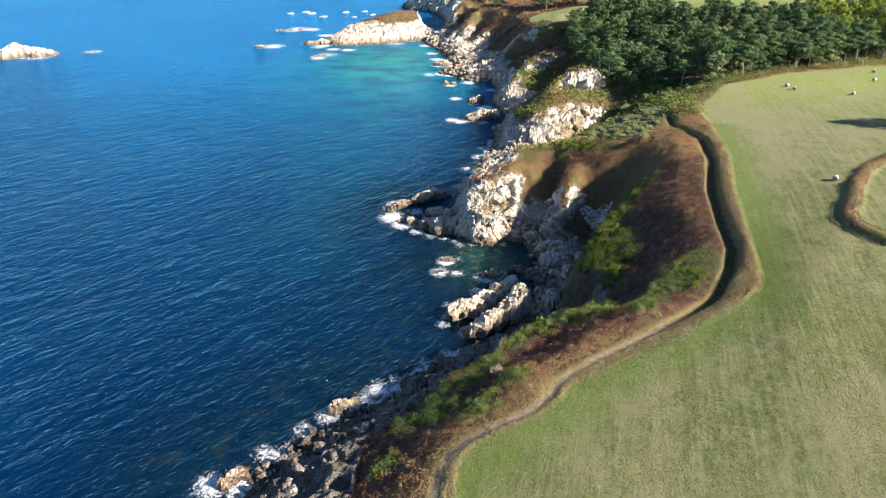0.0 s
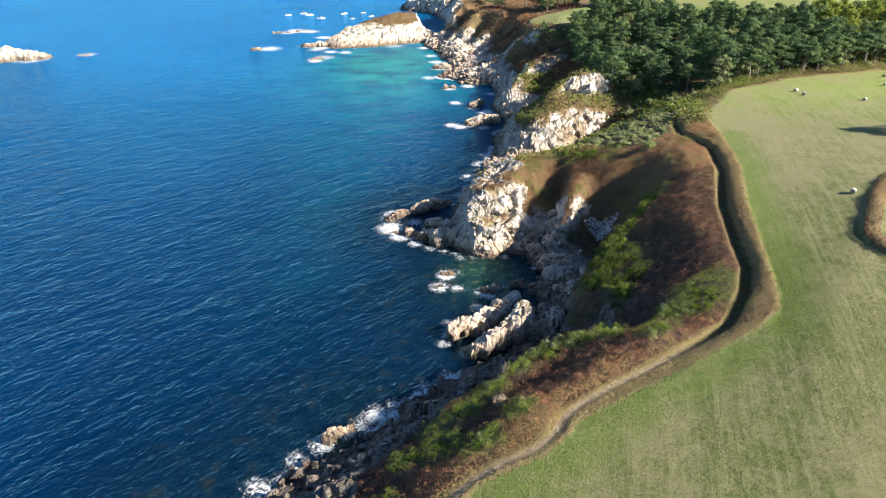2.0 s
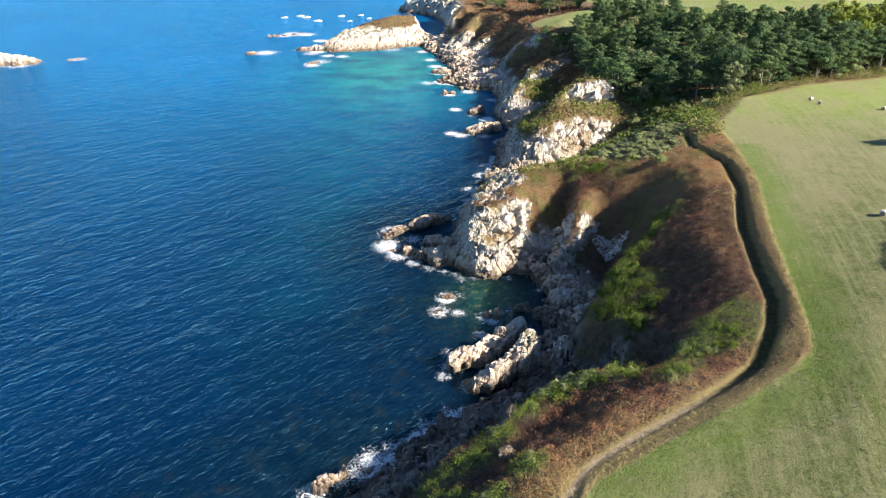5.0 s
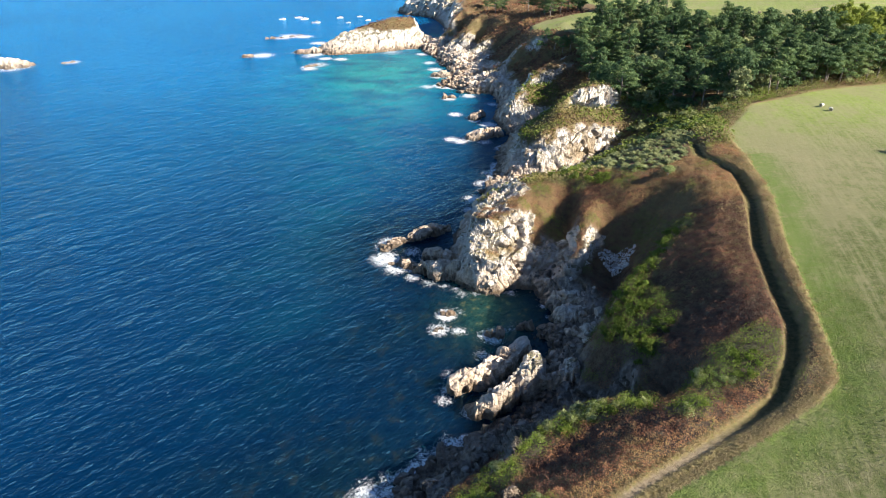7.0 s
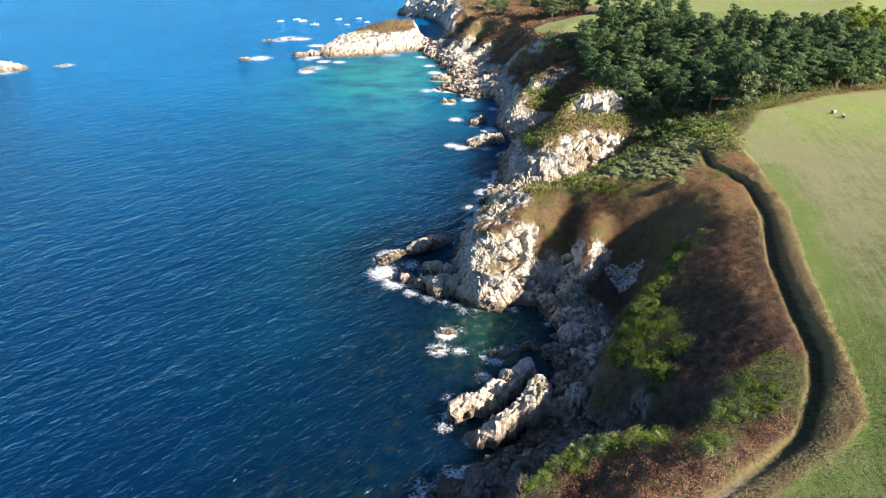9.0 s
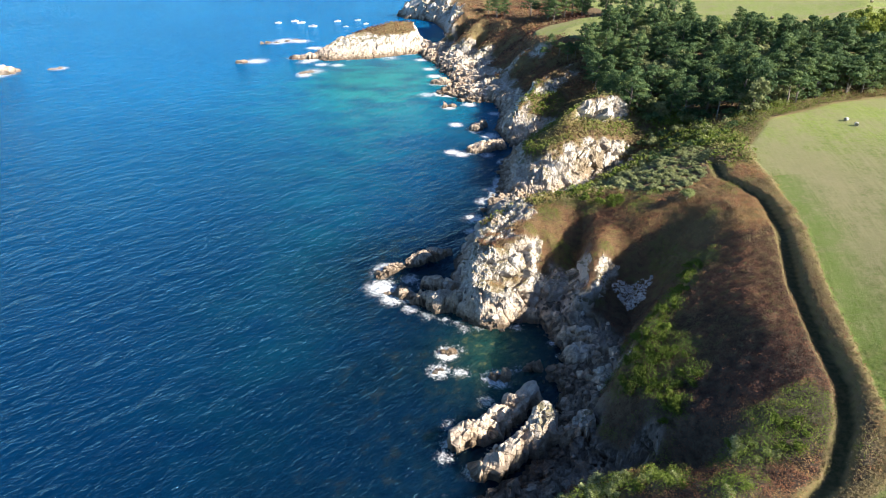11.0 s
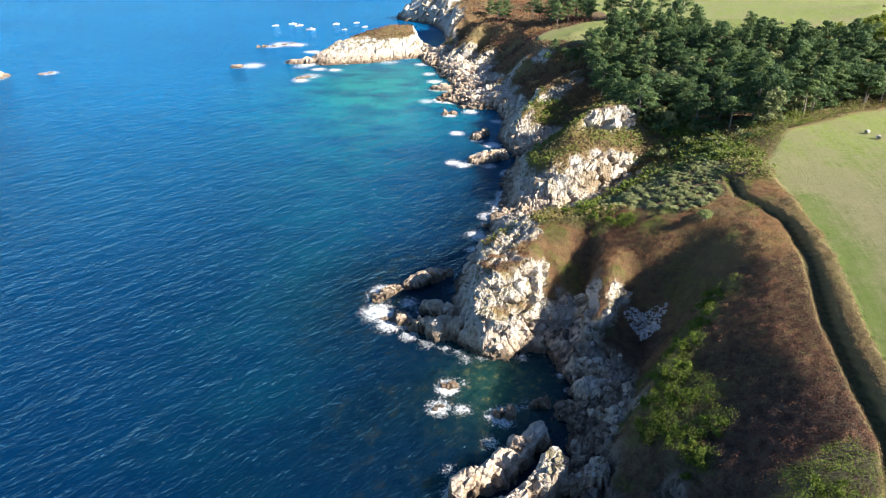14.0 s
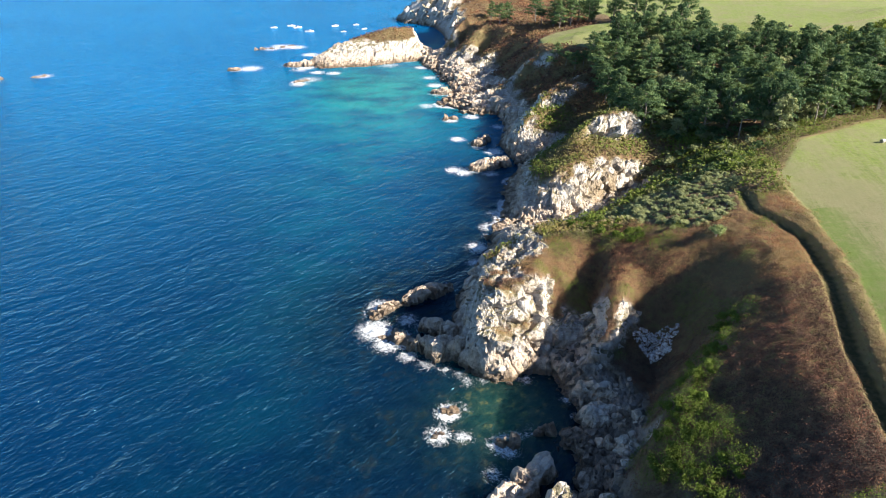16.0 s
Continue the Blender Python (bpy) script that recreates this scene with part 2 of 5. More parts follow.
def make_sea():
    k = Nodes("sea_water")
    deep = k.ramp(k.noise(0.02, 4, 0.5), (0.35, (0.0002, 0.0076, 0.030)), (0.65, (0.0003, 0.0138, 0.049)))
    # brighter, bluer far water: sky reflection put into the base colour
    deep = k.mix(k.attr("sky_sheen"), deep, k.ramp(k.noise(0.012, 4, 0.5), (0.35, (0.0004, 0.095, 0.26)), (0.65, (0.0006, 0.122, 0.315))))
    c = k.mix(k.attr("turq"), deep, k.ramp(k.noise(0.05, 4, 0.6, k.scaled(1, 1.6, 1)), (0.38, (0.004, 0.09, 0.14)), (0.58, (0.012, 0.205, 0.21))))
    bed = k.ramp(k.noise(0.3, 5, 0.6), (0.36, (0.0008, 0.008, 0.02)), (0.54, (0.002, 0.013, 0.025)), (0.7, (0.013, 0.02, 0.016)))
    c = k.mix(k.attr("shal"), c, bed)
    c = k.mix(k.attr("bed"), c, k.ramp(k.noise(0.55, 4, 0.6), (0.4, (0.009, 0.042, 0.038)), (0.56, (0.022, 0.06, 0.045)), (0.68, (0.1, 0.12, 0.055))))
    foam = k.math("ADD", k.attr("foam"), k.step(k.noise(1.5, 9, 0.82, dist=1.4), 0.28, 0.72, -0.75, 0.75))
    foam = k.math("MULTIPLY", k.step(foam, 0.55, 0.95), 0.85)
    caps = k.step(k.noise(0.33, 3, 0.5, k.scaled(1, 2.2, 1, radians(-42))), 0.785, 0.82)
    caps = k.math("MULTIPLY", caps, k.step(k.noise(2.2, 4, 0.7), 0.5, 0.6))
    white = k.math("MAXIMUM", foam, k.math("MULTIPLY", caps, 0.6))
    c = k.mix(white, c, (0.78, 0.82, 0.84))
    b = k.bump(k.noise(0.11, 5, 0.6, k.scaled(0.7, 1.6, 1, radians(-40))), 1.0, 1.12)
    b = k.bump(k.noise(0.2, 4, 0.6, k.scaled(0.8, 1.5, 1, radians(-55))), 1.0, 0.55, b)
    b = k.bump(k.noise(0.34, 3, 0.55, k.scaled(0.65, 1.35, 1, radians(-48))), 1.0, 0.62, b)
    b = k.bump(k.noise(1.0, 4, 0.6, k.scaled(0.75, 1.2, 1, radians(-32))), 1.0, 0.3, b)
    k.done(c, k.step(white, 0, 1, 0.5, 0.8), b, 0.0)
    k.out.subsurface_method = "BURLEY"
    k.l.new(k.step(white, 0, 0.4, 0.9, 0.0), k.out.inputs["Subsurface Weight"])
    k.out.inputs["Subsurface Radius"].default_value = (0.4, 1.0, 1.0)
    k.out.inputs["Subsurface Scale"].default_value = 11.0
    gloss = nd(k.n, k.l, "ShaderNodeBsdfGlossy", {"Color": (0.36, 0.74, 1.0, 1.0), "Roughness": 0.13, "Normal": b})
    skin_of = k.math("MULTIPLY", nd(k.n, k.l, "ShaderNodeFresnel", {"IOR": 1.33, "Normal": b}).outputs[0], k.step(white, 0, 1, 0.95, 0.1))
    x = nd(k.n, k.l, "ShaderNodeMixShader", {0: skin_of, 1: k.out.outputs[0], 2: gloss.outputs[0]})
    k.l.new(x.outputs[0], k.n["Material Output"].inputs[0])
    return k.m


def make_leaf(name, stops, rough=0.75, patch=0.15):
    """Foliage: a colour for each tuft by its own random number, shifted in patches."""
    k = Nodes(name)
    fac = k.math("ADD", k.math("MULTIPLY", k.attr("rnd"), 0.55), k.step(k.noise(patch, 4, 0.6), 0.3, 0.7, 0, 0.45))
    c = k.ramp(fac, *stops)
    return k, c, rough


def make_bracken():
    k, r = Nodes("bracken_fronds"), 0.75
    c = k.ramp(k.math("ADD", k.math("MULTIPLY", k.attr("rnd"), 0.45), k.math("MULTIPLY", k.attr("tone"), 0.55)), (0.15, (0.035, 0.021, 0.019)), (0.35, (0.085, 0.043, 0.033)), (0.52, (0.14, 0.07, 0.046)), (0.66, (0.22, 0.11, 0.064)), (0.85, (0.22, 0.165, 0.075)))
    g = k.ramp(k.math("ADD", k.math("MULTIPLY", k.attr("rnd"), 0.6), k.step(k.noise(0.5, 3), 0.3, 0.7, 0, 0.4)), (0.1, (0.024, 0.04, 0.008)), (0.5, (0.085, 0.122, 0.021)), (0.9, (0.155, 0.18, 0.038)))
    c = k.mix(k.attr("green"), c, g)
    c = k.mix(1.0, c, (1.6, 1.56, 1.42), "MULTIPLY")
    c = k.mix(k.attr("straw"), c, k.ramp(k.attr("rnd"), (0.1, (0.17, 0.135, 0.065)), (0.9, (0.34, 0.275, 0.145))))
    return see_through(k, k.done(c, r, None, 0.2), c)


def see_through(k, m, c):
    """Leaves let a part of the light through."""
    t = nd(k.n, k.l, "ShaderNodeBsdfTranslucent", {"Color": c})
    x = nd(k.n, k.l, "ShaderNodeMixShader", {0: 0.35, 1: k.out.outputs[0], 2: t.outputs[0]})
    k.l.new(x.outputs[0], k.n["Material Output"].inputs[0])
    return m


def make_foliage(name, dark, mid, light):
    k, c, r = make_leaf(name, ((0.1, dark), (0.5, mid), (0.95, light)), 0.7, 0.08)
    return see_through(k, k.done(c, r, None, 0.25), c)


def make_plain(name, a, b, scale, rough, bump=0.3):
    k = Nodes(name)
    return k.done(k.ramp(k.noise(scale, 5, 0.6), (0.35, a), (0.65, b)), rough, k.bump(k.noise(scale * 4, 5), bump, 0.05))


def make_dark_rock():
    """Weed-stained shore rock, with slope and cove shade put into its colour."""
    k = Nodes("shore_granite")
    c, r, cracks = rock_colour(k)
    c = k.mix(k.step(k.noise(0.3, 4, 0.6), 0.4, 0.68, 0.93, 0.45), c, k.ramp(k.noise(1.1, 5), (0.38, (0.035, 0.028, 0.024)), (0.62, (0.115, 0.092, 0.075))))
    return k.done(c, r, rock_bump(k, cracks))


DARK_ROCK = make_dark_rock()
ROCK, LAND, SEA, BRACKEN = make_rock(), make_land(), make_sea(), make_bracken()
PINE = make_foliage("pine_needles", (0.026, 0.058, 0.03), (0.1, 0.168, 0.064), (0.27, 0.33, 0.11))
HAZE_GREEN = make_foliage("grey_green_leaves", (0.16, 0.2, 0.06), (0.28, 0.33, 0.12), (0.4, 0.43, 0.2))
BROAD = make_foliage("broad_leaves", (0.13, 0.17, 0.025), (0.26, 0.31, 0.05), (0.4, 0.44, 0.1))
SCRUB = make_foliage("scrub_leaves", (0.15, 0.175, 0.075), (0.28, 0.31, 0.135), (0.41, 0.43, 0.21))
PALE = make_foliage("pale_twigs", (0.2, 0.15, 0.1), (0.33, 0.26, 0.19), (0.45, 0.37, 0.29))
GRASS = make_foliage("field_grass", (0.1, 0.15, 0.03), (0.2, 0.225, 0.06), (0.36, 0.31, 0.15))
BARK = make_plain("bark", (0.14, 0.115, 0.095), (0.34, 0.29, 0.245), 3.0, 0.9)
WRAP = make_plain("bale_wrap", (0.4, 0.385, 0.33), (0.58, 0.56, 0.5), 2.0, 0.45)
HULL = make_plain("boat_paint", (0.72, 0.73, 0.74), (0.82, 0.82, 0.82), 1.5, 0.3, 0.05)

# ---- the plan of the coast: lines with heights ----
COAST_A = [(-60, -80), (-50, -40), (-42, 0), (-36, 20), (-30, 36), (-24, 46.5), (-20.8, 51.9), (-16.2, 57), (-10.7, 60.1), (-7.2, 64.5), (-3.4, 68.7), (0.7, 71.9), (6, 76.1),
           (10.7, 79.1), (14.5, 84), (15.5, 91), (15.6, 96.8), (18.2, 98.8), (18.8, 101.5), (18, 105), (16.6, 107.8), (15.2, 108.8), (13.6, 109.4), (11.4, 108.9), (9.8, 107.6), (6, 107.2), (3.2, 110.4), (1.5, 115), (1.4, 122), (3, 129.6), (5.5, 136), (9.5, 144.3)]
COAST_B = [(8.5, 150), (11.7, 157.9), (13, 165), (14.5, 173), (15.5, 181), (20, 188), (19.1, 195), (17.4, 203.8), (16, 208), (19, 221), (18.4, 235), (15.8, 238.7), (8.2, 235.3), (2.7, 243.4), (-4, 246),
           (2.8, 258.8), (3, 270.5), (-1.4, 283), (-3.8, 297), (-8.7, 302), (-10.3, 314.8), (-17.7, 312.3), (-23.6, 308.7), (-32.8, 303), (-44.4, 300.5), (-52.3, 298), (-59, 308)]
COAST_C = [(-55, 322), (-45, 334), (-30, 341), (-16, 344), (-10.5, 337), (-8.5, 328), (-4, 323), (1, 330), (2, 345), (0, 375), (-6, 400), (-14, 409), (-24, 414), (-30, 425), (-20, 455), (-10, 500), (20, 620), (120, 1000), (500, 3500)]
COAST = COAST_A + COAST_B + COAST_C
LAND_POLY = COAST + [(4000, 3500), (4000, -80)]

PATHWAY = [(-16, -60, 13), (-8, 5, 13), (-1.8, 28, 13), (-0.6, 37, 13), (-0.1, 40.2, 13), (1.1, 42.1, 13.1), (2.7, 43.6, 13.4), (5.5, 45.1, 14), (9.4, 46.6, 14.6), (11.2, 48.2, 14.8), (12.6, 50.3, 15), (14.4, 51.8, 15.2), (18.2, 54.1, 15.6), (22.6, 56.4, 16.1), (26, 58.2, 16.6), (29.9, 60.4, 17.1), (33.6, 62.7, 17.8), (37.8, 68.5, 18.6),
           (39.9, 73.2, 19.1), (41.1, 80.5, 19.7), (43.2, 90.1, 20.2), (48.1, 103.6, 20.5), (50.7, 115.3, 20), (50, 121, 19.7), (48.6, 126, 19.4), (50.3, 134, 19)]
FIELD_EDGE = [(-14, -60, 13.2), (-6, 5, 13.2), (0, 28, 13.2), (1.2, 36.6, 13.2), (1.5, 39, 13.2), (1.9, 41.2, 13.2), (3.4, 42.8, 13.5), (6.1, 43.9, 14.1), (9.9, 45.4, 14.7), (12.1, 47.4, 15), (13.8, 49.4, 15.2), (16.6, 50.9, 15.6), (21.4, 53.4, 16.2), (24.8, 55, 16.8), (29.8, 57.4, 17.5), (36.2, 60.9, 18.5), (39.4, 63.4, 19), (40.6, 67, 19.4), (42.8, 75.6, 20),
              (46.3, 89.5, 20.7), (51.2, 103.4, 20.9), (56.2, 125.6, 19.8), (57.9, 138.2, 19.5), (71.8, 157.8, 19.5), (96.2, 172, 19.5), (128.6, 181.6, 19.5), (175, 192, 20)]
FIELD_RISE = [(30, 20, 17.5), (37.8, 52, 19.6), (55.5, 75, 22.4), (61, 85, 23.2), (75, 105, 22.4), (86, 152, 20.5), (119, 170, 20)]
FIELD_FAR = [(70, 20, 23), (90, 70, 26.5), (110, 110, 24), (170, 120, 25)]
SCRUB_EDGE = [(-26, 20, 6), (-17, 34, 7), (-10.3, 41.4, 7), (-8.3, 43.7, 7), (-5.8, 49.2, 7), (-1.4, 54.6, 7), (1.3, 58.6, 7), (5.9, 63, 7), (9.2, 66.7, 7.2), (14.1, 69.3, 8), (20.9, 69, 11), (24.6, 66.5, 13.5), (28, 66.6, 15.5), (29.5, 70, 15.5)]
NEAR_RIM = [(8.5, 51.4, 14), (13, 54, 14.6), (17.5, 57.2, 15.2), (22.5, 60.4, 15.9), (27, 63.2, 16.8)]
NEAR_DIP = [(7.4, 58.4, 10), (9.6, 60, 10), (12.4, 61.8, 10.5), (15, 63.4, 11.3)]
GORSE_RIDGE = [(5.6, 60.8, 8.9), (9, 64.2, 9.4), (12.4, 66.4, 10), (16.4, 67.4, 11), (21, 67.2, 12.6)]
ROCK_FOOT = [(-22, 36, 3.2), (-15, 46, 3.4), (-10, 53, 3.4), (-4, 59.5, 3.2), (1.5, 65, 3), (7.5, 70.5, 3), (13, 74.5, 2.5)]
GULLY = [(15.5, 78, 1.6), (20, 74.5, 2.8), (24, 72, 4.4), (27.2, 70.6, 7.5)]
SPUR = [(33, 70, 17.4), (28, 73.5, 13.6), (24.6, 77.4, 11.2), (22.8, 80.8, 10.2), (20.8, 82.6, 8.6)]
SPUR_FOOT = [(17.3, 81, 1.8), (18.5, 86, 2), (22.3, 92, 2.5), (26.5, 98.5, 3.3), (29.8, 105.5, 4.6)]
COVE_RIM = [(20.8, 83, 8.4), (23, 86, 10.3), (25.2, 89.5, 11.4), (28.8, 93.2, 13.2), (32.8, 96.5, 14.7), (37.5, 100, 16.7), (41, 106.5, 17.9), (43, 112, 18.8), (42.3, 116.5, 18.8), (38.5, 117.8, 17.4), (34, 118.3, 15.6), (31, 119.3, 14.3)]
COVE_HEAD = [(29.5, 108.5, 4.6), (33, 110.5, 7.6), (37, 113, 12.5), (40, 115, 16.5)]
BRACKEN_TOP = [(34, 70.5, 17.6), (36.5, 74, 18.3), (37, 84, 18.6), (39.5, 95, 19.6), (44.5, 108, 20), (45.5, 119, 19.6), (40.5, 120.5, 19)]
BRACKEN_ROLL = [(27.4, 80, 11.8), (30, 83, 13.5), (33, 88, 15.5), (35.5, 95, 17.2)]
RIB = [(30, 124, 13.8), (28.5, 119.5, 12.9), (26.8, 115, 12), (25.2, 111.5, 11.2), (23.6, 108.4, 10), (22.4, 107, 7.8), (21, 106.6, 5.6), (19.4, 105.8, 2.8)]
RIB_SIDE = [(31.4, 119, 13), (29.2, 114.4, 10.9), (27.3, 111.8, 8), (25.2, 108.4, 6), (23.4, 105.6, 4)]
RIB_EDGE = [(22.6, 108.8, 9.2), (24, 111.8, 10.8), (24.9, 115.4, 11.4), (25.9, 119.5, 12), (26.9, 124, 12.5), (27.2, 127.6, 12.5)]
RIB_FOOT = [(20.2, 109.2, 2.4), (21.4, 112.2, 2.8), (22.4, 115.8, 4.2), (23.4, 119.6, 6.2), (24.8, 123.6, 8.8)]
HOLLOW = [(16.6, 108.9, 1.2), (18.2, 111.5, 2.2), (19.6, 114.5, 3.6), (21, 118, 5.6), (23.2, 122, 8.2), (25.6, 126, 11)]
BLUFF = [(4.6, 111.4, 7), (5.8, 113.6, 9.4), (8.6, 115.4, 11.2), (11.8, 116, 11.6), (13.4, 118.6, 11.2), (15.2, 123.5, 11.2), (16.2, 127, 11.4), (20, 128, 11.8), (24, 130.5, 12), (30, 131, 13.5), (41, 129, 17.5)]
BLUFF_REAR = [(6, 118.5, 9.4), (7, 123.5, 9), (8.8, 127.4, 8.9), (11.4, 128, 10.3)]
BLUFF_FRONT = [(3.6, 111.2, 4), (5.3, 109.8, 7), (6.9, 108.8, 6.1), (10.2, 108.6, 4.9), (12.2, 111.6, 5.6), (13.4, 113.8, 6.6), (14.4, 116.2, 9.4), (15.6, 119.6, 10.2)]
BLUFF_SIDE = [(14.9, 112.2, 3.8), (16.5, 116.6, 5.8), (17.5, 121, 8.7), (20.6, 124.6, 10.6)]
BLUFF_WEST = [(3.2, 112.6, 2.2), (3, 118, 2), (3.8, 124.5, 2.2)]
BLUFF_FOOT = [(5.6, 107.9, 2.2), (10.4, 108.1, 2.4), (12.4, 110, 1.8), (14.6, 110, 1.4)]
BLUFF_BACK = [(5.4, 128, 4), (7.6, 131, 6.6), (11, 136, 6.6), (14.2, 145, 5), (16.5, 151, 4.6)]
NOTCH_SOUTH = [(17.5, 139.5, 8.2), (22.6, 139, 8.6), (27, 139.8, 9), (32.3, 138.5, 11.3), (37, 138.5, 13.6), (42, 140, 15.6), (53, 145.5, 17.6)]
NOTCH = [(16, 153.5, 1), (21, 152.6, 1.6), (26, 154, 2.4), (31, 158.5, 2.8), (36.4, 162.8, 3), (42, 166.2, 3.4), (47, 168.5, 4.6), (51, 167.5, 8)]
BLUFF_TWO = [(20, 162, 5.5), (22, 161.2, 9), (24, 161.6, 11.4), (28, 164.5, 11.9), (31.8, 166.6, 12.2), (36, 170.5, 12.2), (40, 175, 12)]
BLUFF_TWO_FRONT = [(19.4, 158.4, 3.8), (21.4, 158.2, 7), (24, 158.6, 8.8), (28, 160.4, 9.6), (33, 164.8, 9.6), (37, 166.4, 9.6), (40.8, 168.6, 9.2), (45, 173, 9.8)]
BLUFF_TWO_FOOT = [(19, 155.6, 2.2), (24, 156, 3.4), (28.5, 158, 4.2), (33, 162, 4), (36.2, 164.6, 3.8), (40.4, 167.2, 4), (44.6, 170.6, 6)]
BLUFF_TWO_WEST = [(21.2, 164, 8.8), (20.4, 169, 7.6), (20.6, 176, 6.4), (21.6, 182.5, 4.8)]
BLUFF_TWO_BASE = [(17.4, 164, 1.8), (16.8, 169, 1.6), (17.4, 176, 1.6), (19.4, 183, 1.4)]
KNOLL_FOOT = [(29.8, 172, 12.8), (35.2, 178, 12.6), (39, 177.8, 12.6), (43.6, 179, 11.8), (47, 181.6, 11.4)]
KNOLL = [(31.4, 176, 14.6), (36, 181.2, 17.4), (40, 181.4, 18.6), (44.4, 182.6, 18), (48, 186.5, 16)]
INLET = [(22, 193.5, 0.6), (29, 195, 1.4), (36, 200, 4), (43, 201, 7.5), (53, 188, 9.5), (58, 178, 12)]
CRAG = [(16.4, 199.8, 3.6), (20, 199.2, 6.5), (22.6, 204, 8.8), (25.5, 209, 10.1), (30, 217, 11.4), (36, 224, 12.8), (50, 230, 17)]
FAR_SLOPE = [(44, 246, 19), (60, 225, 17)]
MEADOW_RIM = [(38, 251, 18), (34.5, 262, 17.6), (35.5, 274, 17.6), (42, 284, 18.2)]
VALE_B = [(17.3, 232, 1.5), (24, 236, 3), (31, 239, 6), (38, 241, 10), (46, 240, 14.5)]
FAR_EDGE = [(4, 328, 14.8), (6, 340, 15), (6, 375, 15)]
RIDGE_B = [(13.6, 239.7, 1.6), (18.6, 239.9, 3.5), (20.0, 246.7, 4.5), (23.5, 254.1, 6.5), (27.2, 260.1, 11), (31.3, 257.5, 13), (37.4, 248.5, 16.5)]
VALE_C = [(15.0, 251.3, 2.2), (17.9, 265.2, 2.6), (21.4, 276.7, 4), (24.4, 280.6, 7), (29.1, 280.7, 10)]
RIDGE_C = [(13.8, 276.1, 3), (13.0, 283.5, 4.5), (18.5, 290.3, 7), (24.4, 289.1, 9.5), (30.7, 288.6, 14), (33.6, 286.7, 16.5)]
VALE_D = [(10.7, 278.8, 2.3), (12.4, 292.7, 3.5), (15.0, 301.4, 5.5), (17.4, 304.0, 8), (20.6, 301.1, 12)]
RIDGE_D = [(5.7, 282.1, 3), (6.6, 295.9, 5), (9.0, 300.1, 8), (12.2, 306.0, 11), (15.0, 308.5, 14)]
VALE_E = [(0.9, 297.9, 2.2), (3.3, 310.4, 3.5), (5.4, 318.4, 5), (8.9, 321.8, 8.5)]
RIDGE_E = [(-2.8, 307.5, 2.4), (-0.4, 318.1, 5), (2.1, 321.5, 8), (4.6, 322.3, 11.5), (7.1, 324.8, 13.5)]
FAR_FOOT = [(14.3, 230.7, 1.5), (8.7, 251.8, 2), (13.4, 266.5, 2.2), (6.2, 274.6, 2.2), (0.8, 288.9, 2)]
FAR_TOP = [(27.3, 301.2, 16.5), (17.7, 313.3, 15.5), (9.6, 326.0, 15), (14, 340, 16), (24, 400, 16), (40, 440, 17)]
FAR_CLIFF = [(-23, 419, 7), (-16, 418, 13), (-4, 414, 15), (8, 408, 15.5), (20, 412, 16)]
HEAD = [(-56, 305, 3.6), (-50, 308, 5.4), (-45.6, 311.8, 7.4), (-36.7, 320.6, 9.3), (-24.7, 327.6, 12), (-14, 329.5, 12)]
HEAD_FRONT = [(-51, 303, 3), (-43, 305.5, 5), (-33, 309.5, 6.5), (-24, 314.5, 8), (-16.5, 319.5, 8.6), (-12.6, 325, 9.5)]
INLAND = [(45, 262, 20.5), (65, 277, 22), (94, 270, 25), (138, 240, 28), (160, 275, 30)]
WOOD_FLOOR = [(57, 200, 12), (66, 195, 15.5), (90, 200, 19.5), (130, 205, 22)]
LINES = [PATHWAY, FIELD_EDGE, FIELD_RISE, FIELD_FAR, SCRUB_EDGE, NEAR_RIM, NEAR_DIP, GORSE_RIDGE, ROCK_FOOT, GULLY, SPUR, SPUR_FOOT, COVE_RIM, COVE_HEAD, BRACKEN_TOP, BRACKEN_ROLL, RIB, RIB_SIDE, RIB_EDGE, RIB_FOOT, HOLLOW, BLUFF, BLUFF_REAR, BLUFF_FRONT, BLUFF_SIDE, BLUFF_WEST, BLUFF_FOOT, BLUFF_BACK,
         NOTCH_SOUTH, NOTCH, BLUFF_TWO, BLUFF_TWO_FRONT, BLUFF_TWO_FOOT, BLUFF_TWO_WEST, BLUFF_TWO_BASE, KNOLL_FOOT, KNOLL, INLET, CRAG, FAR_SLOPE, MEADOW_RIM, VALE_B, RIDGE_B, VALE_C, RIDGE_C, VALE_D, RIDGE_D, VALE_E, RIDGE_E, FAR_EDGE, FAR_FOOT, FAR_TOP, FAR_CLIFF, HEAD, HEAD_FRONT, INLAND, WOOD_FLOOR]

# heights between the lines settle like a stretched skin
GX, GY = np.arange(-80, 181, 1.0), np.arange(-20, 481, 1.0)
gx, gy = np.meshgrid(GX, GY, indexing="ij")
land_mask = inside(gx, gy, LAND_POLY)
coast_far, _, _ = to_line(gx, gy, COAST)
fixed, held = np.zeros(gx.shape), np.zeros(gx.shape)
for line in LINES:
    for a, b in zip(np.array(line)[:-1], np.array(line)[1:]):
        for s in np.linspace(0, 1, int(math.hypot(*(b - a)[:2]) * 2) + 2):
            q = a + s * (b - a)
            i, j = int(round(q[0] + 80)), int(round(q[1] + 20))
            if 0 <= i < len(GX) and 0 <= j < len(GY) and land_mask[i, j]:
                fixed[i, j] += q[2]
                held[i, j] += 1
known = held > 0
fixed[known] /= held[known]
fixed = np.where(land_mask, fixed, -0.3 - np.minimum(coast_far * 0.3, 5))
known |= ~land_mask


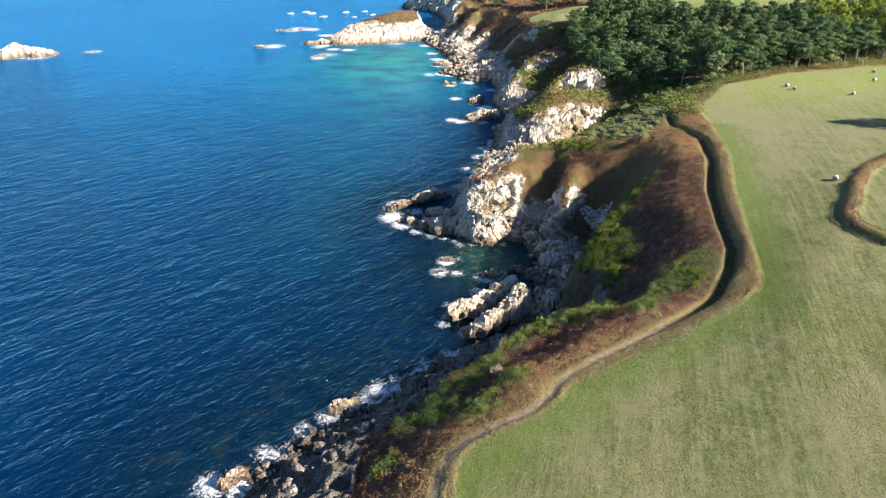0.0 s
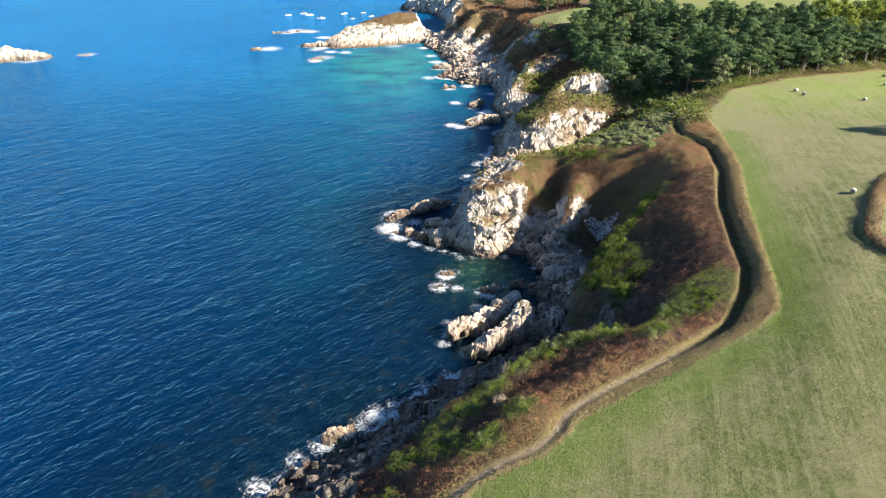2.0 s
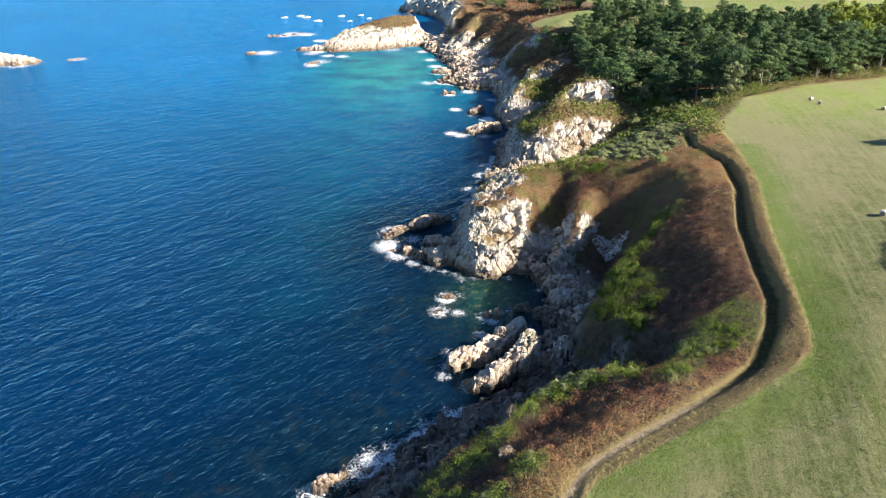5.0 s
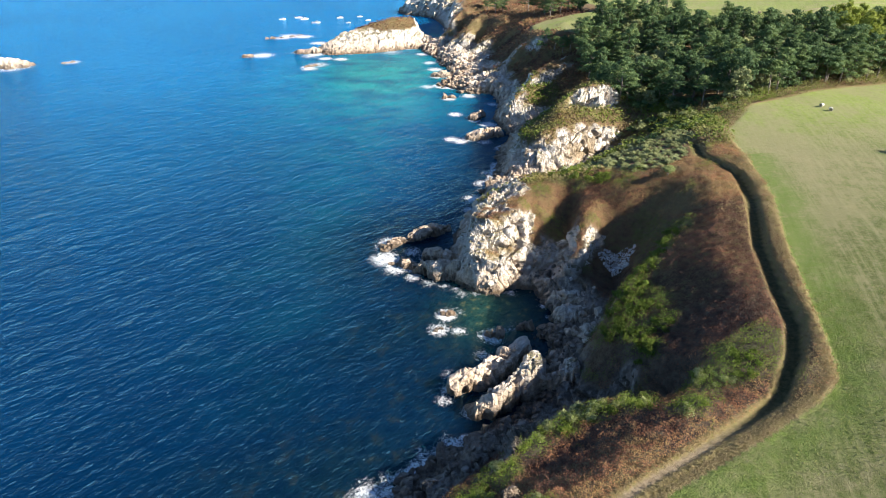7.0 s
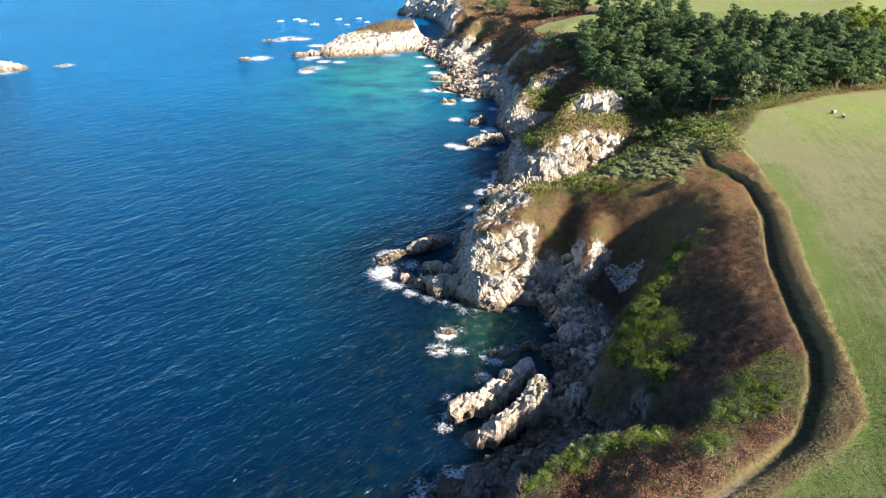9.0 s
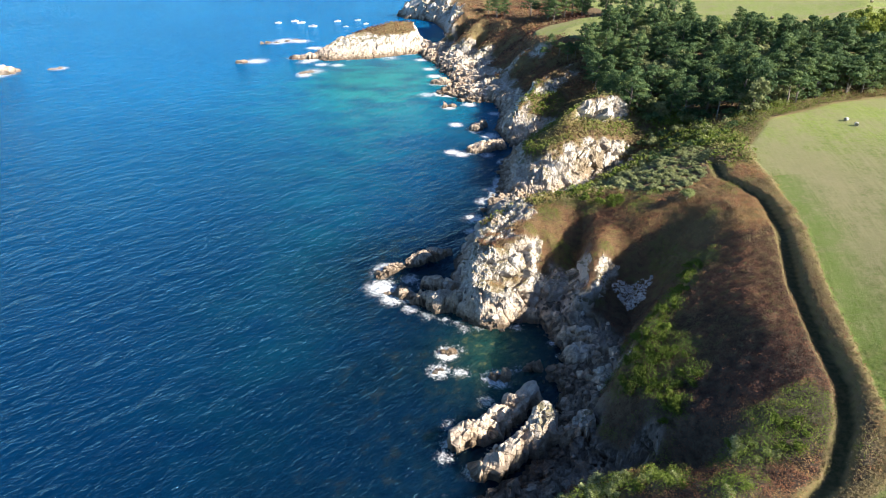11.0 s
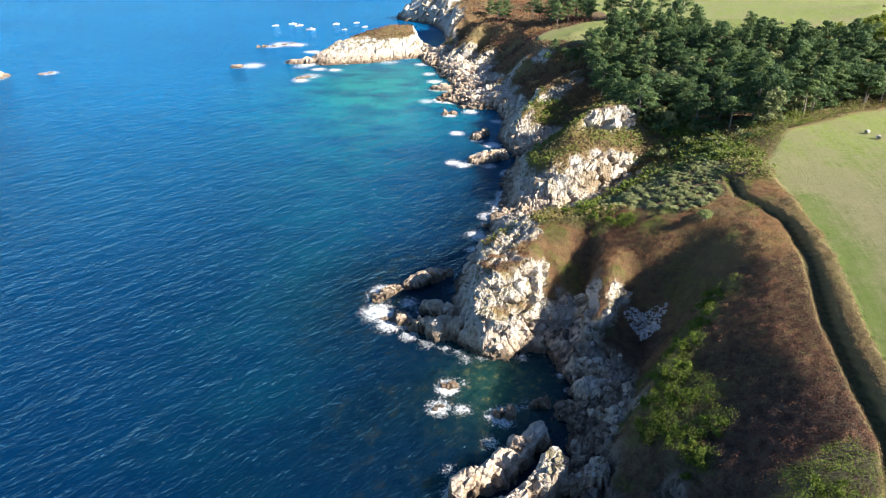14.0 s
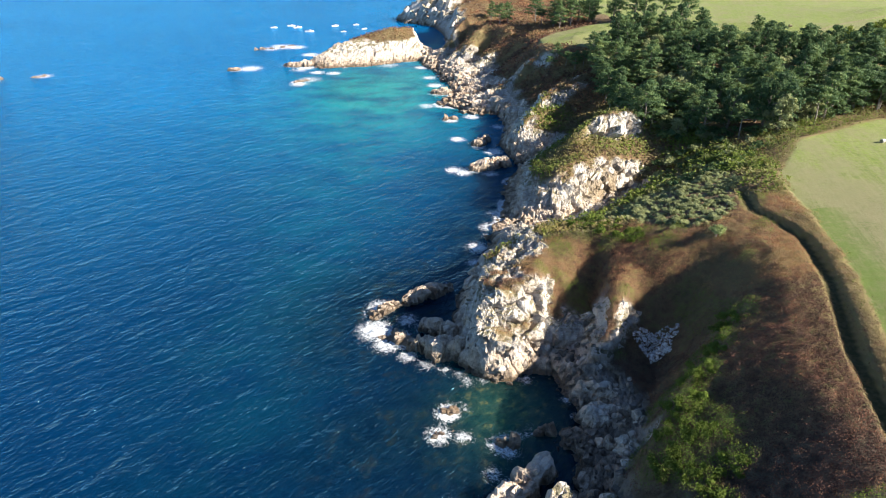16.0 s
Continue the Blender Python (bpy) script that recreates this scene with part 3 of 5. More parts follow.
def settle(fixed, known, level):
    if level and min(fixed.shape) > 8:
        n0, n1 = fixed.shape[0] // 2 * 2, fixed.shape[1] // 2 * 2
        w = known[:n0, :n1].astype(float).reshape(n0 // 2, 2, n1 // 2, 2)
        v = (fixed * known)[:n0, :n1].reshape(n0 // 2, 2, n1 // 2, 2).sum((1, 3))
        w = w.sum((1, 3))
        small = settle(v / np.maximum(w, 1), w > 0, level - 1)
        h = np.pad(np.repeat(np.repeat(small, 2, 0), 2, 1), ((0, fixed.shape[0] - n0), (0, fixed.shape[1] - n1)), mode="edge")
    else:
        h = np.full(fixed.shape, fixed[known].mean())
    for _ in range(60):
        h = np.where(known, fixed, h)
        p = np.pad(h, 1, mode="edge")
        h = (p[:-2, 1:-1] + p[2:, 1:-1] + p[1:-1, :-2] + p[1:-1, 2:]) / 4
    return np.where(known, fixed, h)


base = settle(fixed, known, 6)
# ribs and gullies down the far cliffs
along = gy * 0.75 - gx * 0.5 + 11 * (fnoise(gx, gy, 24, 131) - 0.5)


def ribbed(u):
    """Rises slowly to a crest and drops quickly behind it."""
    u = u - np.floor(u)
    return np.where(u < 0.66, smooth(0, 0.66, u), 1 - smooth(0.66, 1, u))


ribs = ribbed(along / 15.5) * 0.75 + ribbed(along / 6.1 + 0.3) * 0.3 - 0.55
base = base + np.where(land_mask, 4.6 * ribs * smooth(196, 226, gy) * smooth(4.5, 10, coast_far) * (1 - smooth(17, 30, coast_far)) * smooth(-12, -6, gx), 0)
p = np.pad(base, 1, mode="edge")
base = 0.5 * base + 0.125 * (p[:-2, 1:-1] + p[2:, 1:-1] + p[1:-1, :-2] + p[1:-1, 2:])


def skin(x, y):
    """Height of the bare form of the land."""
    u, v = np.clip(np.asarray(x, float) + 80, 0, len(GX) - 1.001), np.clip(np.asarray(y, float) + 20, 0, len(GY) - 1.001)
    i, j = u.astype(int), v.astype(int)
    u, v = u - i, v - j
    return (base[i, j] * (1 - u) + base[i + 1, j] * u) * (1 - v) + (base[i, j + 1] * (1 - u) + base[i + 1, j + 1] * u) * v


FIELD_POLY = [q[:2] for q in FIELD_EDGE] + [(400, 240), (400, -60)]
MEADOW_POLY = [(33, 266), (36, 274), (43, 281), (61, 291), (72, 286), (70, 262), (52, 246), (44, 255), (38, 260)]
UPPER_POLY = [(70, 295), (80, 262), (100, 236), (150, 228), (400, 245), (1500, 900), (300, 1500), (60, 420)]
TRACK = [(111, 240), (130, 250), (148, 257), (164, 261)]
LOOP_BANK = [(94, 108), (74, 96.7), (68.1, 91.9), (62.6, 85.4), (58.4, 79), (56.4, 76), (56, 72.8), (57.6, 69.3), (62, 65.5)]
GORSE = [(23, 83.2, 2.8), (25, 80.8, 2.8), (25.2, 77.4, 2.2), (28, 81.2, 2.4), (25.2, 86, 3.3), (28.2, 85.4, 2.7), (27, 89.8, 2.9), (29.2, 93.8, 2.7), (32.4, 97.8, 2.8), (36.4, 102.2, 2.7), (25, 63, 2.5), (28.5, 67.6, 3), (32, 68, 3.2), (36, 66.5, 2.8), (35, 71, 2.8), (31.5, 71, 2.2), (0, 51, 3), (2.5, 57, 2.8), (5.8, 60.6, 2.8), (9, 64, 2.9), (13, 66.2, 2.8), (4, 49.5, 2.8), (8, 52.8, 2.2), (-4, 50.5, 2.2), (17, 67, 2.6), (21, 66.6, 2.6), (-6, 44, 2), (20, 134, 4), (27, 135, 4), (34, 121, 3), (19, 126, 2.2), (15.4, 121, 1.6), (26.6, 113.6, 1.5), (23.4, 130, 2.6), (31, 126, 2.4), (37, 124, 2), (41.5, 112.5, 1.6)]


def form(x, y):
    """Height with the sunken path and its banks, and what covers the ground there."""
    x, y = np.asarray(x, float), np.asarray(y, float)
    z = skin(x, y)
    is_land = inside(x, y, LAND_POLY)
    dp, side, _ = to_line(x, y, PATHWAY)
    de, _, _ = to_line(x, y, FIELD_EDGE)
    field = inside(x, y, FIELD_POLY)
    near = y < 139
    deep = 0.2 + 0.6 * smooth(57, 64, y)                    # the path sinks deeper where it turns along the cove
    half = 0.36 + 0.26 * smooth(57, 64, y)
    trench = (1 - smooth(half, half + 0.55, dp)) * near
    z = z - deep * trench * 0.8
    bank = smooth(half + 0.1, half + 0.7, dp) * (side > 0) * (1 - field) * near
    z = z + bank * (0.1 + 0.2 * smooth(57, 64, y)) * (0.8 + 0.4 * vnoise(x, y, 2.5, 3))
    dl, _, _ = to_line(x, y, LOOP_BANK)
    loop = 1 - smooth(0.35, 1.25, dl)
    z = z + 0.75 * loop
    meadow = inside(x, y, MEADOW_POLY) | inside(x, y, UPPER_POLY)
    grass = (field | meadow) & (loop < 0.3)
    path = (1 - smooth(half * 0.75, half + 0.15, dp)) * near
    return z, is_land, grass, path, dp, de, loop


# ---- the ground, one sheet ----
def graded(stops):
    out = [stops[0][0]]
    for (a, step), (b, _) in zip(stops[:-1], stops[1:]):
        n = max(1, int(round((b - a) / step)))
        out += list(a + (b - a) * np.arange(1, n + 1) / n)
    return np.array(out)


def sheet(xs, ys):
    x, y = np.meshgrid(xs, ys, indexing="ij")
    n = np.arange(x.size).reshape(x.shape)
    faces = np.stack([n[:-1, :-1], n[1:, :-1], n[1:, 1:], n[:-1, 1:]], -1).reshape(-1, 4)
    return x.ravel(), y.ravel(), faces, x.shape


def normals_of(x, y, z, shape):
    p = np.stack([x, y, z], -1).reshape(*shape, 3)
    n = np.cross(np.gradient(p, axis=0), np.gradient(p, axis=1)).reshape(-1, 3)
    return n / np.linalg.norm(n, axis=1, keepdims=True)


def rock_relief(p, n, amount, fine=1.0):
    """Blocky displacement of rock along its normal."""
    warp = np.stack([fnoise(p[:, 0] + p[:, 2], p[:, 1], 3, 40), fnoise(p[:, 1] + p[:, 2], p[:, 0], 3, 50), fnoise(p[:, 0] - p[:, 1], p[:, 2], 3, 60)], 1)
    lay = p * (1, 1, 1.1) + (warp - 0.5) * 1.6
    a, v1, t1 = cells(lay, 3.6, 11)
    b, v2, t2 = cells(lay, 1.15, 23)
    _, c3, t3 = cells(lay, 0.5, 29)
    d = 1.1 * (v1 - 0.45) + 1.4 * t1 - 0.5 * np.exp(-(a / 0.07) ** 2) + (0.3 * (v2 - 0.5) + 0.45 * t2 - 0.2 * np.exp(-(b / 0.1) ** 2)) * fine
    for size, depth, lean in ((2.6, 0.5, (0.76, -0.2, -0.62)), (0.95, 0.2, (0.8, 0.1, -0.58)), (1.7, 0.25, (0.25, 0.9, 0.3))):
        bed = p @ np.array(lean) / size + 1.6 * (warp[:, 0] - 0.5) + 0.5 * (v1 - 0.5)          # joints that run through the whole rock
        d = d + depth * (bed - np.floor(bed) - 0.5) * (0.4 + 0.6 * fine)
    return p + n * ((d + (0.1 * (c3 - 0.5) + 0.15 * t3) * fine) * amount)[:, None]


xs = graded([(-120, 20), (-70, 2), (-64, 0.6), (-30, 0.42), (-4, 0.24), (2, 0.17), (29, 0.24), (34, 0.4), (58, 0.8), (80, 2), (180, 20), (400, 200), (4000, 1)])
ys = graded([(-80, 4), (-8, 1.6), (24, 0.8), (36, 0.42), (72, 0.3), (104, 0.17), (124, 0.25), (150, 0.3), (190, 0.42), (215, 0.7), (345, 2), (470, 12), (800, 200), (3500, 1)])
x, y, faces, shape = sheet(xs, ys)
z, is_land, grass, path_m, dp, de, loop = form(x, y)
nrm = normals_of(x, y, z, shape)
slope = np.degrees(np.arccos(np.clip(nrm[:, 2], -1, 1)))
rough_n = fnoise(x, y, 9, 5)
cove = np.exp(-(((x - 31) / 15) ** 2 + ((y - 90) / 31) ** 2) ** 2)          # the cove's walls are overgrown though steep
far_rib = np.zeros(x.shape)
for line, wide in ((CRAG, 6.5), (RIDGE_B, 2.2), (RIDGE_C[:3], 3), (RIDGE_D[:3], 5), (RIDGE_E[:3], 4)):
    far_rib = np.maximum(far_rib, 1 - smooth(wide * 0.4, wide * 1.3, to_line(x, y, line)[0] + 2.5 * (rough_n - 0.5)))
# heath spread over the steep far slopes, partly to put their shade into colour
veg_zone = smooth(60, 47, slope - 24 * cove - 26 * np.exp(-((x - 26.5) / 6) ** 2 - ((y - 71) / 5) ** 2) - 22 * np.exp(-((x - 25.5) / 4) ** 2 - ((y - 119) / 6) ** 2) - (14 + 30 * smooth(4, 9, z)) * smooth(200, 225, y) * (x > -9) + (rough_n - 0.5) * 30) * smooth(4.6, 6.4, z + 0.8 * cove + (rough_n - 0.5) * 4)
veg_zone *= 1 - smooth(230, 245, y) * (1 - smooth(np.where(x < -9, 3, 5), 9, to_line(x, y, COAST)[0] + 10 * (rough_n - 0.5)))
BARE = [(6.5, 112, 6.5), (8, 117.5, 5.5), (9, 123, 5.5), (13, 128, 4.5), (15.5, 133, 4), (12.5, 118, 4), (10.5, 112.8, 4.6), (15.5, 113, 3), (7, 124, 5), (12, 137, 6), (15, 148, 7), (20, 157.5, 4.4), (26, 158.5, 3.6), (31, 161.5, 3.8), (36, 165, 3.8), (40.5, 167.5, 3.4), (36.3, 178.4, 3), (40.2, 178.2, 2.6), (45, 180, 2.2), (18.5, 114.5, 3.6), (19, 110.5, 3.6), (20.4, 107.6, 2.4), (21.4, 109.6, 2.4), (23, 107.4, 2.6), (25, 109.4, 2.4), (26.8, 111.4, 1.8), (20, 74.3, 2.6), (23, 76, 1.8), (17.3, 82.4, 2.4), (22.8, 91, 2.2), (20, 200, 6), (24, 206, 5), (2, 318, 5), (25, 108.5, 2.6), (-32, 304, 10), (-17, 315, 9), (0, 412, 26)]
bare = np.zeros(x.shape)
for bx, by, br in BARE:
    bare = np.maximum(bare, 1 - smooth(br * 0.6, br * 1.1, np.hypot(x - bx, y - by)))
bare = np.maximum(bare, 0.95 * far_rib)
bare *= smooth(0.72, 0.5, 0.5 * rough_n + 0.5 * fnoise(x, y, 3.2, 6) + np.where((y < 150) & (x < 17.5), 0.1, np.where(y < 215, 0.36, 0.24)) * smooth(38, 22, slope))
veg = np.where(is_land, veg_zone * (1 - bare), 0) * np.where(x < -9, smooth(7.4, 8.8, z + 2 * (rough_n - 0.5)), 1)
veg = np.where(grass | ((dp < 4.5) & (y < 142)) | (loop > 0.01) | ((de < 5) & (y < 190)), 1, veg)
rock_amt = np.where(is_land, 1 - veg, smooth(-3, 0, z)) * smooth(520, 460, y) * (0.6 + 0.45 * smooth(1, 5, z)) * (1 - 0.35 * smooth(190, 240, y)) * smooth(-4, 22, y)
rise = np.where(is_land, smooth(0, 2.0, coast_d := to_line(x, y, COAST)[0]) * 0.5, 0)
pts = rock_relief(np.stack([x, y, z + rise * rock_amt * 2 * (rough_n - 0.3)], 1), nrm, rock_amt * np.where(y > 285, 0.75, 0.85) * (1 - 0.8 * smooth(345, 375, y)), 0.4 + 0.5 * smooth(62, 36, slope))
pts[:, 2] += np.where(grass, (fnoise(x, y, 30, 8) - 0.5) * 0.5 + (vnoise(x, y, 1.2, 9) - 0.5) * 0.06, veg * (fnoise(x, y, 5, 12) - 0.5) * 0.9 * (dp > 1))
edge = (1 - smooth(0.2, 2.2, de)) * (~grass) * (y < 190)
turf = np.clip((1 - smooth(0.8, 1.4, dp)) * (y < 139) + edge * 0.8 + loop * 0.6 + veg * smooth(0.5, 0.62, fnoise(x, y, 14, 21)) * 0.6 * (1 - cove), 0, 1) * is_land
dry = np.exp(-((x - 65) / 16) ** 2 - ((y - 120) / 17) ** 2) + 0.45 * smooth(0.5, 0.68, fnoise(x, y, 26, 31)) * (y < 100)
lush = smooth(112, 160, y + 12 * (fnoise(x, y, 22, 33) - 0.5)) * (y < 200) + (inside(x, y, MEADOW_POLY) | inside(x, y, UPPER_POLY)) * 0.9
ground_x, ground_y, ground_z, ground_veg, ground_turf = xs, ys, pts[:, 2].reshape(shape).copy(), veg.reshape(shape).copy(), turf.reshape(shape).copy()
# near shore and low cove, where weed and painted shade darken the rock
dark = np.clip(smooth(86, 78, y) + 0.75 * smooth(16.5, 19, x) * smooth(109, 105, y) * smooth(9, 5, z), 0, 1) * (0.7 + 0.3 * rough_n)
ground_rock = rock_amt.reshape(shape).copy()
keep = (pts[:, 2].reshape(shape) > -2.5)
keep = (keep[:-1, :-1] | keep[1:, :-1] | keep[1:, 1:] | keep[:-1, 1:]).ravel()
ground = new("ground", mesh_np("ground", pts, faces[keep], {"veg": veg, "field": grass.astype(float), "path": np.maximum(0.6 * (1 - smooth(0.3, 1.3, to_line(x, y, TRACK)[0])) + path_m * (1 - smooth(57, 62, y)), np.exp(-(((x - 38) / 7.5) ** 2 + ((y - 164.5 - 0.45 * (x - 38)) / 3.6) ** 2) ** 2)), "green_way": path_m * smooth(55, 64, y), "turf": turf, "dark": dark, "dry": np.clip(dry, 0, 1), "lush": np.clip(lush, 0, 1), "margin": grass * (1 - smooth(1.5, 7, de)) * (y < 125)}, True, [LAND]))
ground.data.polygons.foreach_set("use_smooth", rock_amt[faces[keep]].mean(1) < 0.3)
tagged(ground, "clifftop fields, bracken slopes and granite cliffs above the sea", "ground", kind="structure")

# ---- outcrops standing in the water ----
def outcrop(name, label, crest, width, seed, step=0.36, top=1.0, group="rocks in the sea"):
    """A rock ridge: high along its crest, broken into blocks, falling below the water round it."""
    crest = np.array(crest, float)
    lo, hi = crest[:, :2].min(0) - width - 2, crest[:, :2].max(0) + width + 2
    x, y, f, shape = sheet(np.arange(lo[0], hi[0], step), np.arange(lo[1], hi[1], step))
    d, _, h = to_line(x, y, crest)
    w = width * (0.4 + 1.2 * fnoise(x, y, 3, seed))
    z = (h + 1.8) * (1 - smooth(0.5, 1.08, d / w)) - 1.6 + top * (fnoise(x, y, 2.5, seed + 5) - 0.5) * 1.4 * (d < w)
    n = normals_of(x, y, z, shape)
    pts = rock_relief(np.stack([x, y, z], 1), n, 0.62 * (d < w * 1.1), 1.0)
    k = (d < width * 1.4).reshape(shape)
    k = (k[:-1, :-1] | k[1:, :-1] | k[1:, 1:] | k[:-1, 1:]).ravel()
    at = np.array([*crest[:, :2].mean(0), 0])
    ob = new(name, mesh_np(name, pts - at, f[k], None, False, [ROCK]))
    ob.location = at
    OUTCROPS.append((crest, width, ob))
    return tagged(ob, label, "rock", group)


OUTCROPS = []
outcrop("rock_slab", "broad grey slab of rock on the cove's beach", [(20.4, 104, 2.5), (23.6, 102.4, 3)], 2.6, 71, 0.3, 0.25, "slabs in the cove")
outcrop("rock_slab", "broad grey slab of rock on the cove's beach", [(20.4, 98.6, 2.3), (23, 97.2, 2.7)], 2.5, 74, 0.3, 0.25, "slabs in the cove")
outcrop("rock_slab", "bluish rock fin at the foot of the bracken slope", [(21.2, 93.6, 2.6), (22.8, 91.4, 4.6)], 1.7, 76, 0.3, 0.6, "slabs in the cove")
outcrop("rock_slab", "low grey rock spine between skerry and spur", [(15.4, 82.6, 3), (18, 82.4, 5)], 1.6, 78, 0.3, 0.6, "slabs in the cove")
outcrop("skerry", "long pale granite skerry washed by the sea", [(2.2, 82.4, 1.7), (4.4, 83.6, 2.3), (7, 85.4, 2.1), (9.6, 88, 2), (12.4, 90.4, 2.4)], 2.1, 3)
outcrop("skerry", "tall white-topped granite skerry beside the shingle", [(5.4, 78.6, 1.9), (7.6, 79.6, 3), (10.2, 81.2, 3.7), (12, 82.4, 4.8), (13.4, 83.6, 5)], 2.2, 9)
outcrop("rock_ledge", "brown tidal rock ledge running out from the bluff", [(-11.6, 123, 0.4), (-9.8, 124.8, 1.1), (-8, 126, 0.5), (-5, 128.2, 1.5), (-2.4, 129.8, 1.3), (0.6, 131.8, 0.4)], 1.6, 15, 0.3)
outcrop("rock_ledge", "broken brown rock ledge with pools below the bluff", [(-8.6, 117.4, -0.2), (-6.8, 116.6, 0.8), (-5.4, 115.4, 0.3), (-4, 114.4, 2.2), (-2.6, 115.6, 1.2), (-1, 113.4, 3.2), (0.6, 114, 2), (2.2, 112.8, 3.4)], 1.9, 21, 0.3)
outcrop("rock_ledge", "tan boulders heaped under the bluff's shaded side", [(-3, 119.4, 1.6), (-1, 118, 2.8), (1.2, 117, 2.2)], 1.7, 23, 0.3)
outcrop("tidal_rock", "low tidal boulder ringed by white foam", [(0.2, 100.6, 0.1), (1.6, 101, 0.2)], 1.2, 27)
outcrop("tidal_rock", "low tidal boulder ringed by white foam", [(-1.6, 96.6, -0.1), (1.2, 96.9, 0.0)], 1.1, 33)
outcrop("tidal_rock", "pale boulder at the mouth of the cove", [(7.6, 95.2, 0.8), (9, 95.4, 0.7)], 1.2, 37)
outcrop("tidal_rock", "small boulder awash in the cove", [(12.5, 97.2, 0.7), (13.6, 97.6, 0.6)], 1.0, 38)
outcrop("shore_rock", "pale rock off the near shore", [(-25.3, 48.6, 1.2), (-24, 49.4, 1)], 1.4, 41)
outcrop("shore_rock", "flat tawny rock at the water's edge", [(-14.5, 60.4, 1.1), (-11.8, 62.6, 1.2)], 1.2, 42)
outcrop("reef", "low brown rock spit below the second bluff", [(8, 188.6, 1), (12, 190.5, 2.2), (16, 192, 2.4)], 2.6, 45, 0.6)
outcrop("reef", "small brown rock off the crag", [(9.5, 207.5, 1), (12.5, 210.5, 1.8)], 2.2, 47, 0.6)
outcrop("reef", "low brown rock in the bay", [(1, 231, 0.7), (3.4, 232, 0.8)], 1.7, 49, 0.6)
outcrop("reef", "flat rocks at the foot of the far cliffs", [(-3, 262, 1), (1, 262, 1.4)], 2.4, 51, 0.7)
outcrop("islet", "bare rocky islet out at sea with surf round it", [(-203, 258, 3), (-196, 262, 4.2), (-191, 265, 2.2), (-185, 269, 5), (-180, 271.5, 3.4), (-174, 273, 1.8)], 5, 53, 0.8)
outcrop("reef", "small rock awash out at sea", [(-160, 279.5, 0.1), (-158, 281, 0.4)], 2.0, 57, 0.9)
outcrop("reef", "small rock awash off the headland", [(-87.5, 294, 0.9), (-86, 294.6, 0.4)], 2.4, 59, 0.8)
outcrop("reef", "long low reef off the headland", [(-88, 334, -0.2), (-79, 340, 0.2), (-71, 346, -0.3)], 2.2, 61, 0.9)
outcrop("reef", "broken rocks at the tip of the headland", [(-66, 303, 0.8), (-58, 304, 1.8)], 3, 63, 0.8)
outcrop("reef", "rocks awash in the bay below the headland", [(-57, 276, -0.3), (-52, 280, 0.1)], 2.0, 65, 0.9)

# ---- the sea ----
xs = graded([(-4000, 400), (-400, 40), (-230, 3), (-60, 1.2), (-34, 0.5), (26, 2), (40, 20), (120, 400), (600, 1)])
ys = graded([(-100, 20), (20, 1.5), (40, 0.5), (140, 0.8), (210, 1.3), (330, 2.2), (430, 12), (700, 300), (3900, 1)])
x, y, faces, shape = sheet(xs, ys)
is_land = inside(x, y, LAND_POLY)
shore = np.where(is_land, 0, to_line(x, y, COAST)[0])
for crest, width, _ in OUTCROPS:
    shore = np.minimum(shore, np.maximum(to_line(x, y, crest)[0] - width * 0.62, 0))
surf = fnoise(x, y, 7, 71)
foam = 0.92 * (1 - smooth(0.2, 2.6, shore)) * smooth(0.52, 0.68, surf) * (1 - np.exp(-((x - 18) / 5) ** 4 - ((y - 96) / 11) ** 4))
FOAM = [(-8.8, 65, 2.4, 1.0), (-6.6, 67, 1.6, 0.85), (-12.2, 62, 1.6, 0.85), (-15, 60, 2.2, 0.95), (-18, 57.4, 1.7, 0.85), (-22, 53.4, 1.8, 0.85), (-27, 48.4, 2.6, 1.0), (0.4, 73.4, 1.4, 0.75), (-2.6, 71.2, 1.4, 0.75), (0.2, 80.5, 1.6, 0.8), (3.6, 78.3, 1.5, 1), (0.8, 86, 1.4, 0.7), (0.6, 100.6, 2.1, 1.15), (-0.6, 96.6, 2.1, 1.05), (2.6, 96.4, 1.6, 0.9), (8.4, 94.2, 1.8, 0.95), (6.2, 90.4, 1.6, 0.85), (17.4, 103.6, 1.2, 0.9), (18, 100.4, 1, 0.85), (3.4, 107, 1.6, 0.72), (0.4, 109.6, 1.7, 0.68), (-2.6, 110.6, 1.8, 0.75), (12, 107.4, 1.4, 0.9), (-11, 119, 3.6, 1.1), (-9, 115.5, 2.8, 1), (-11, 125.5, 2.8, 1), (-5.5, 112.6, 2, 0.9), (-6, 122, 2.4, 0.85),
        (-3, 110, 1.6, 0.6), (6, 107.4, 1.2, 0.75), (10.5, 107.8, 1, 0.7), (2.5, 108.5, 1.5, 0.7)]
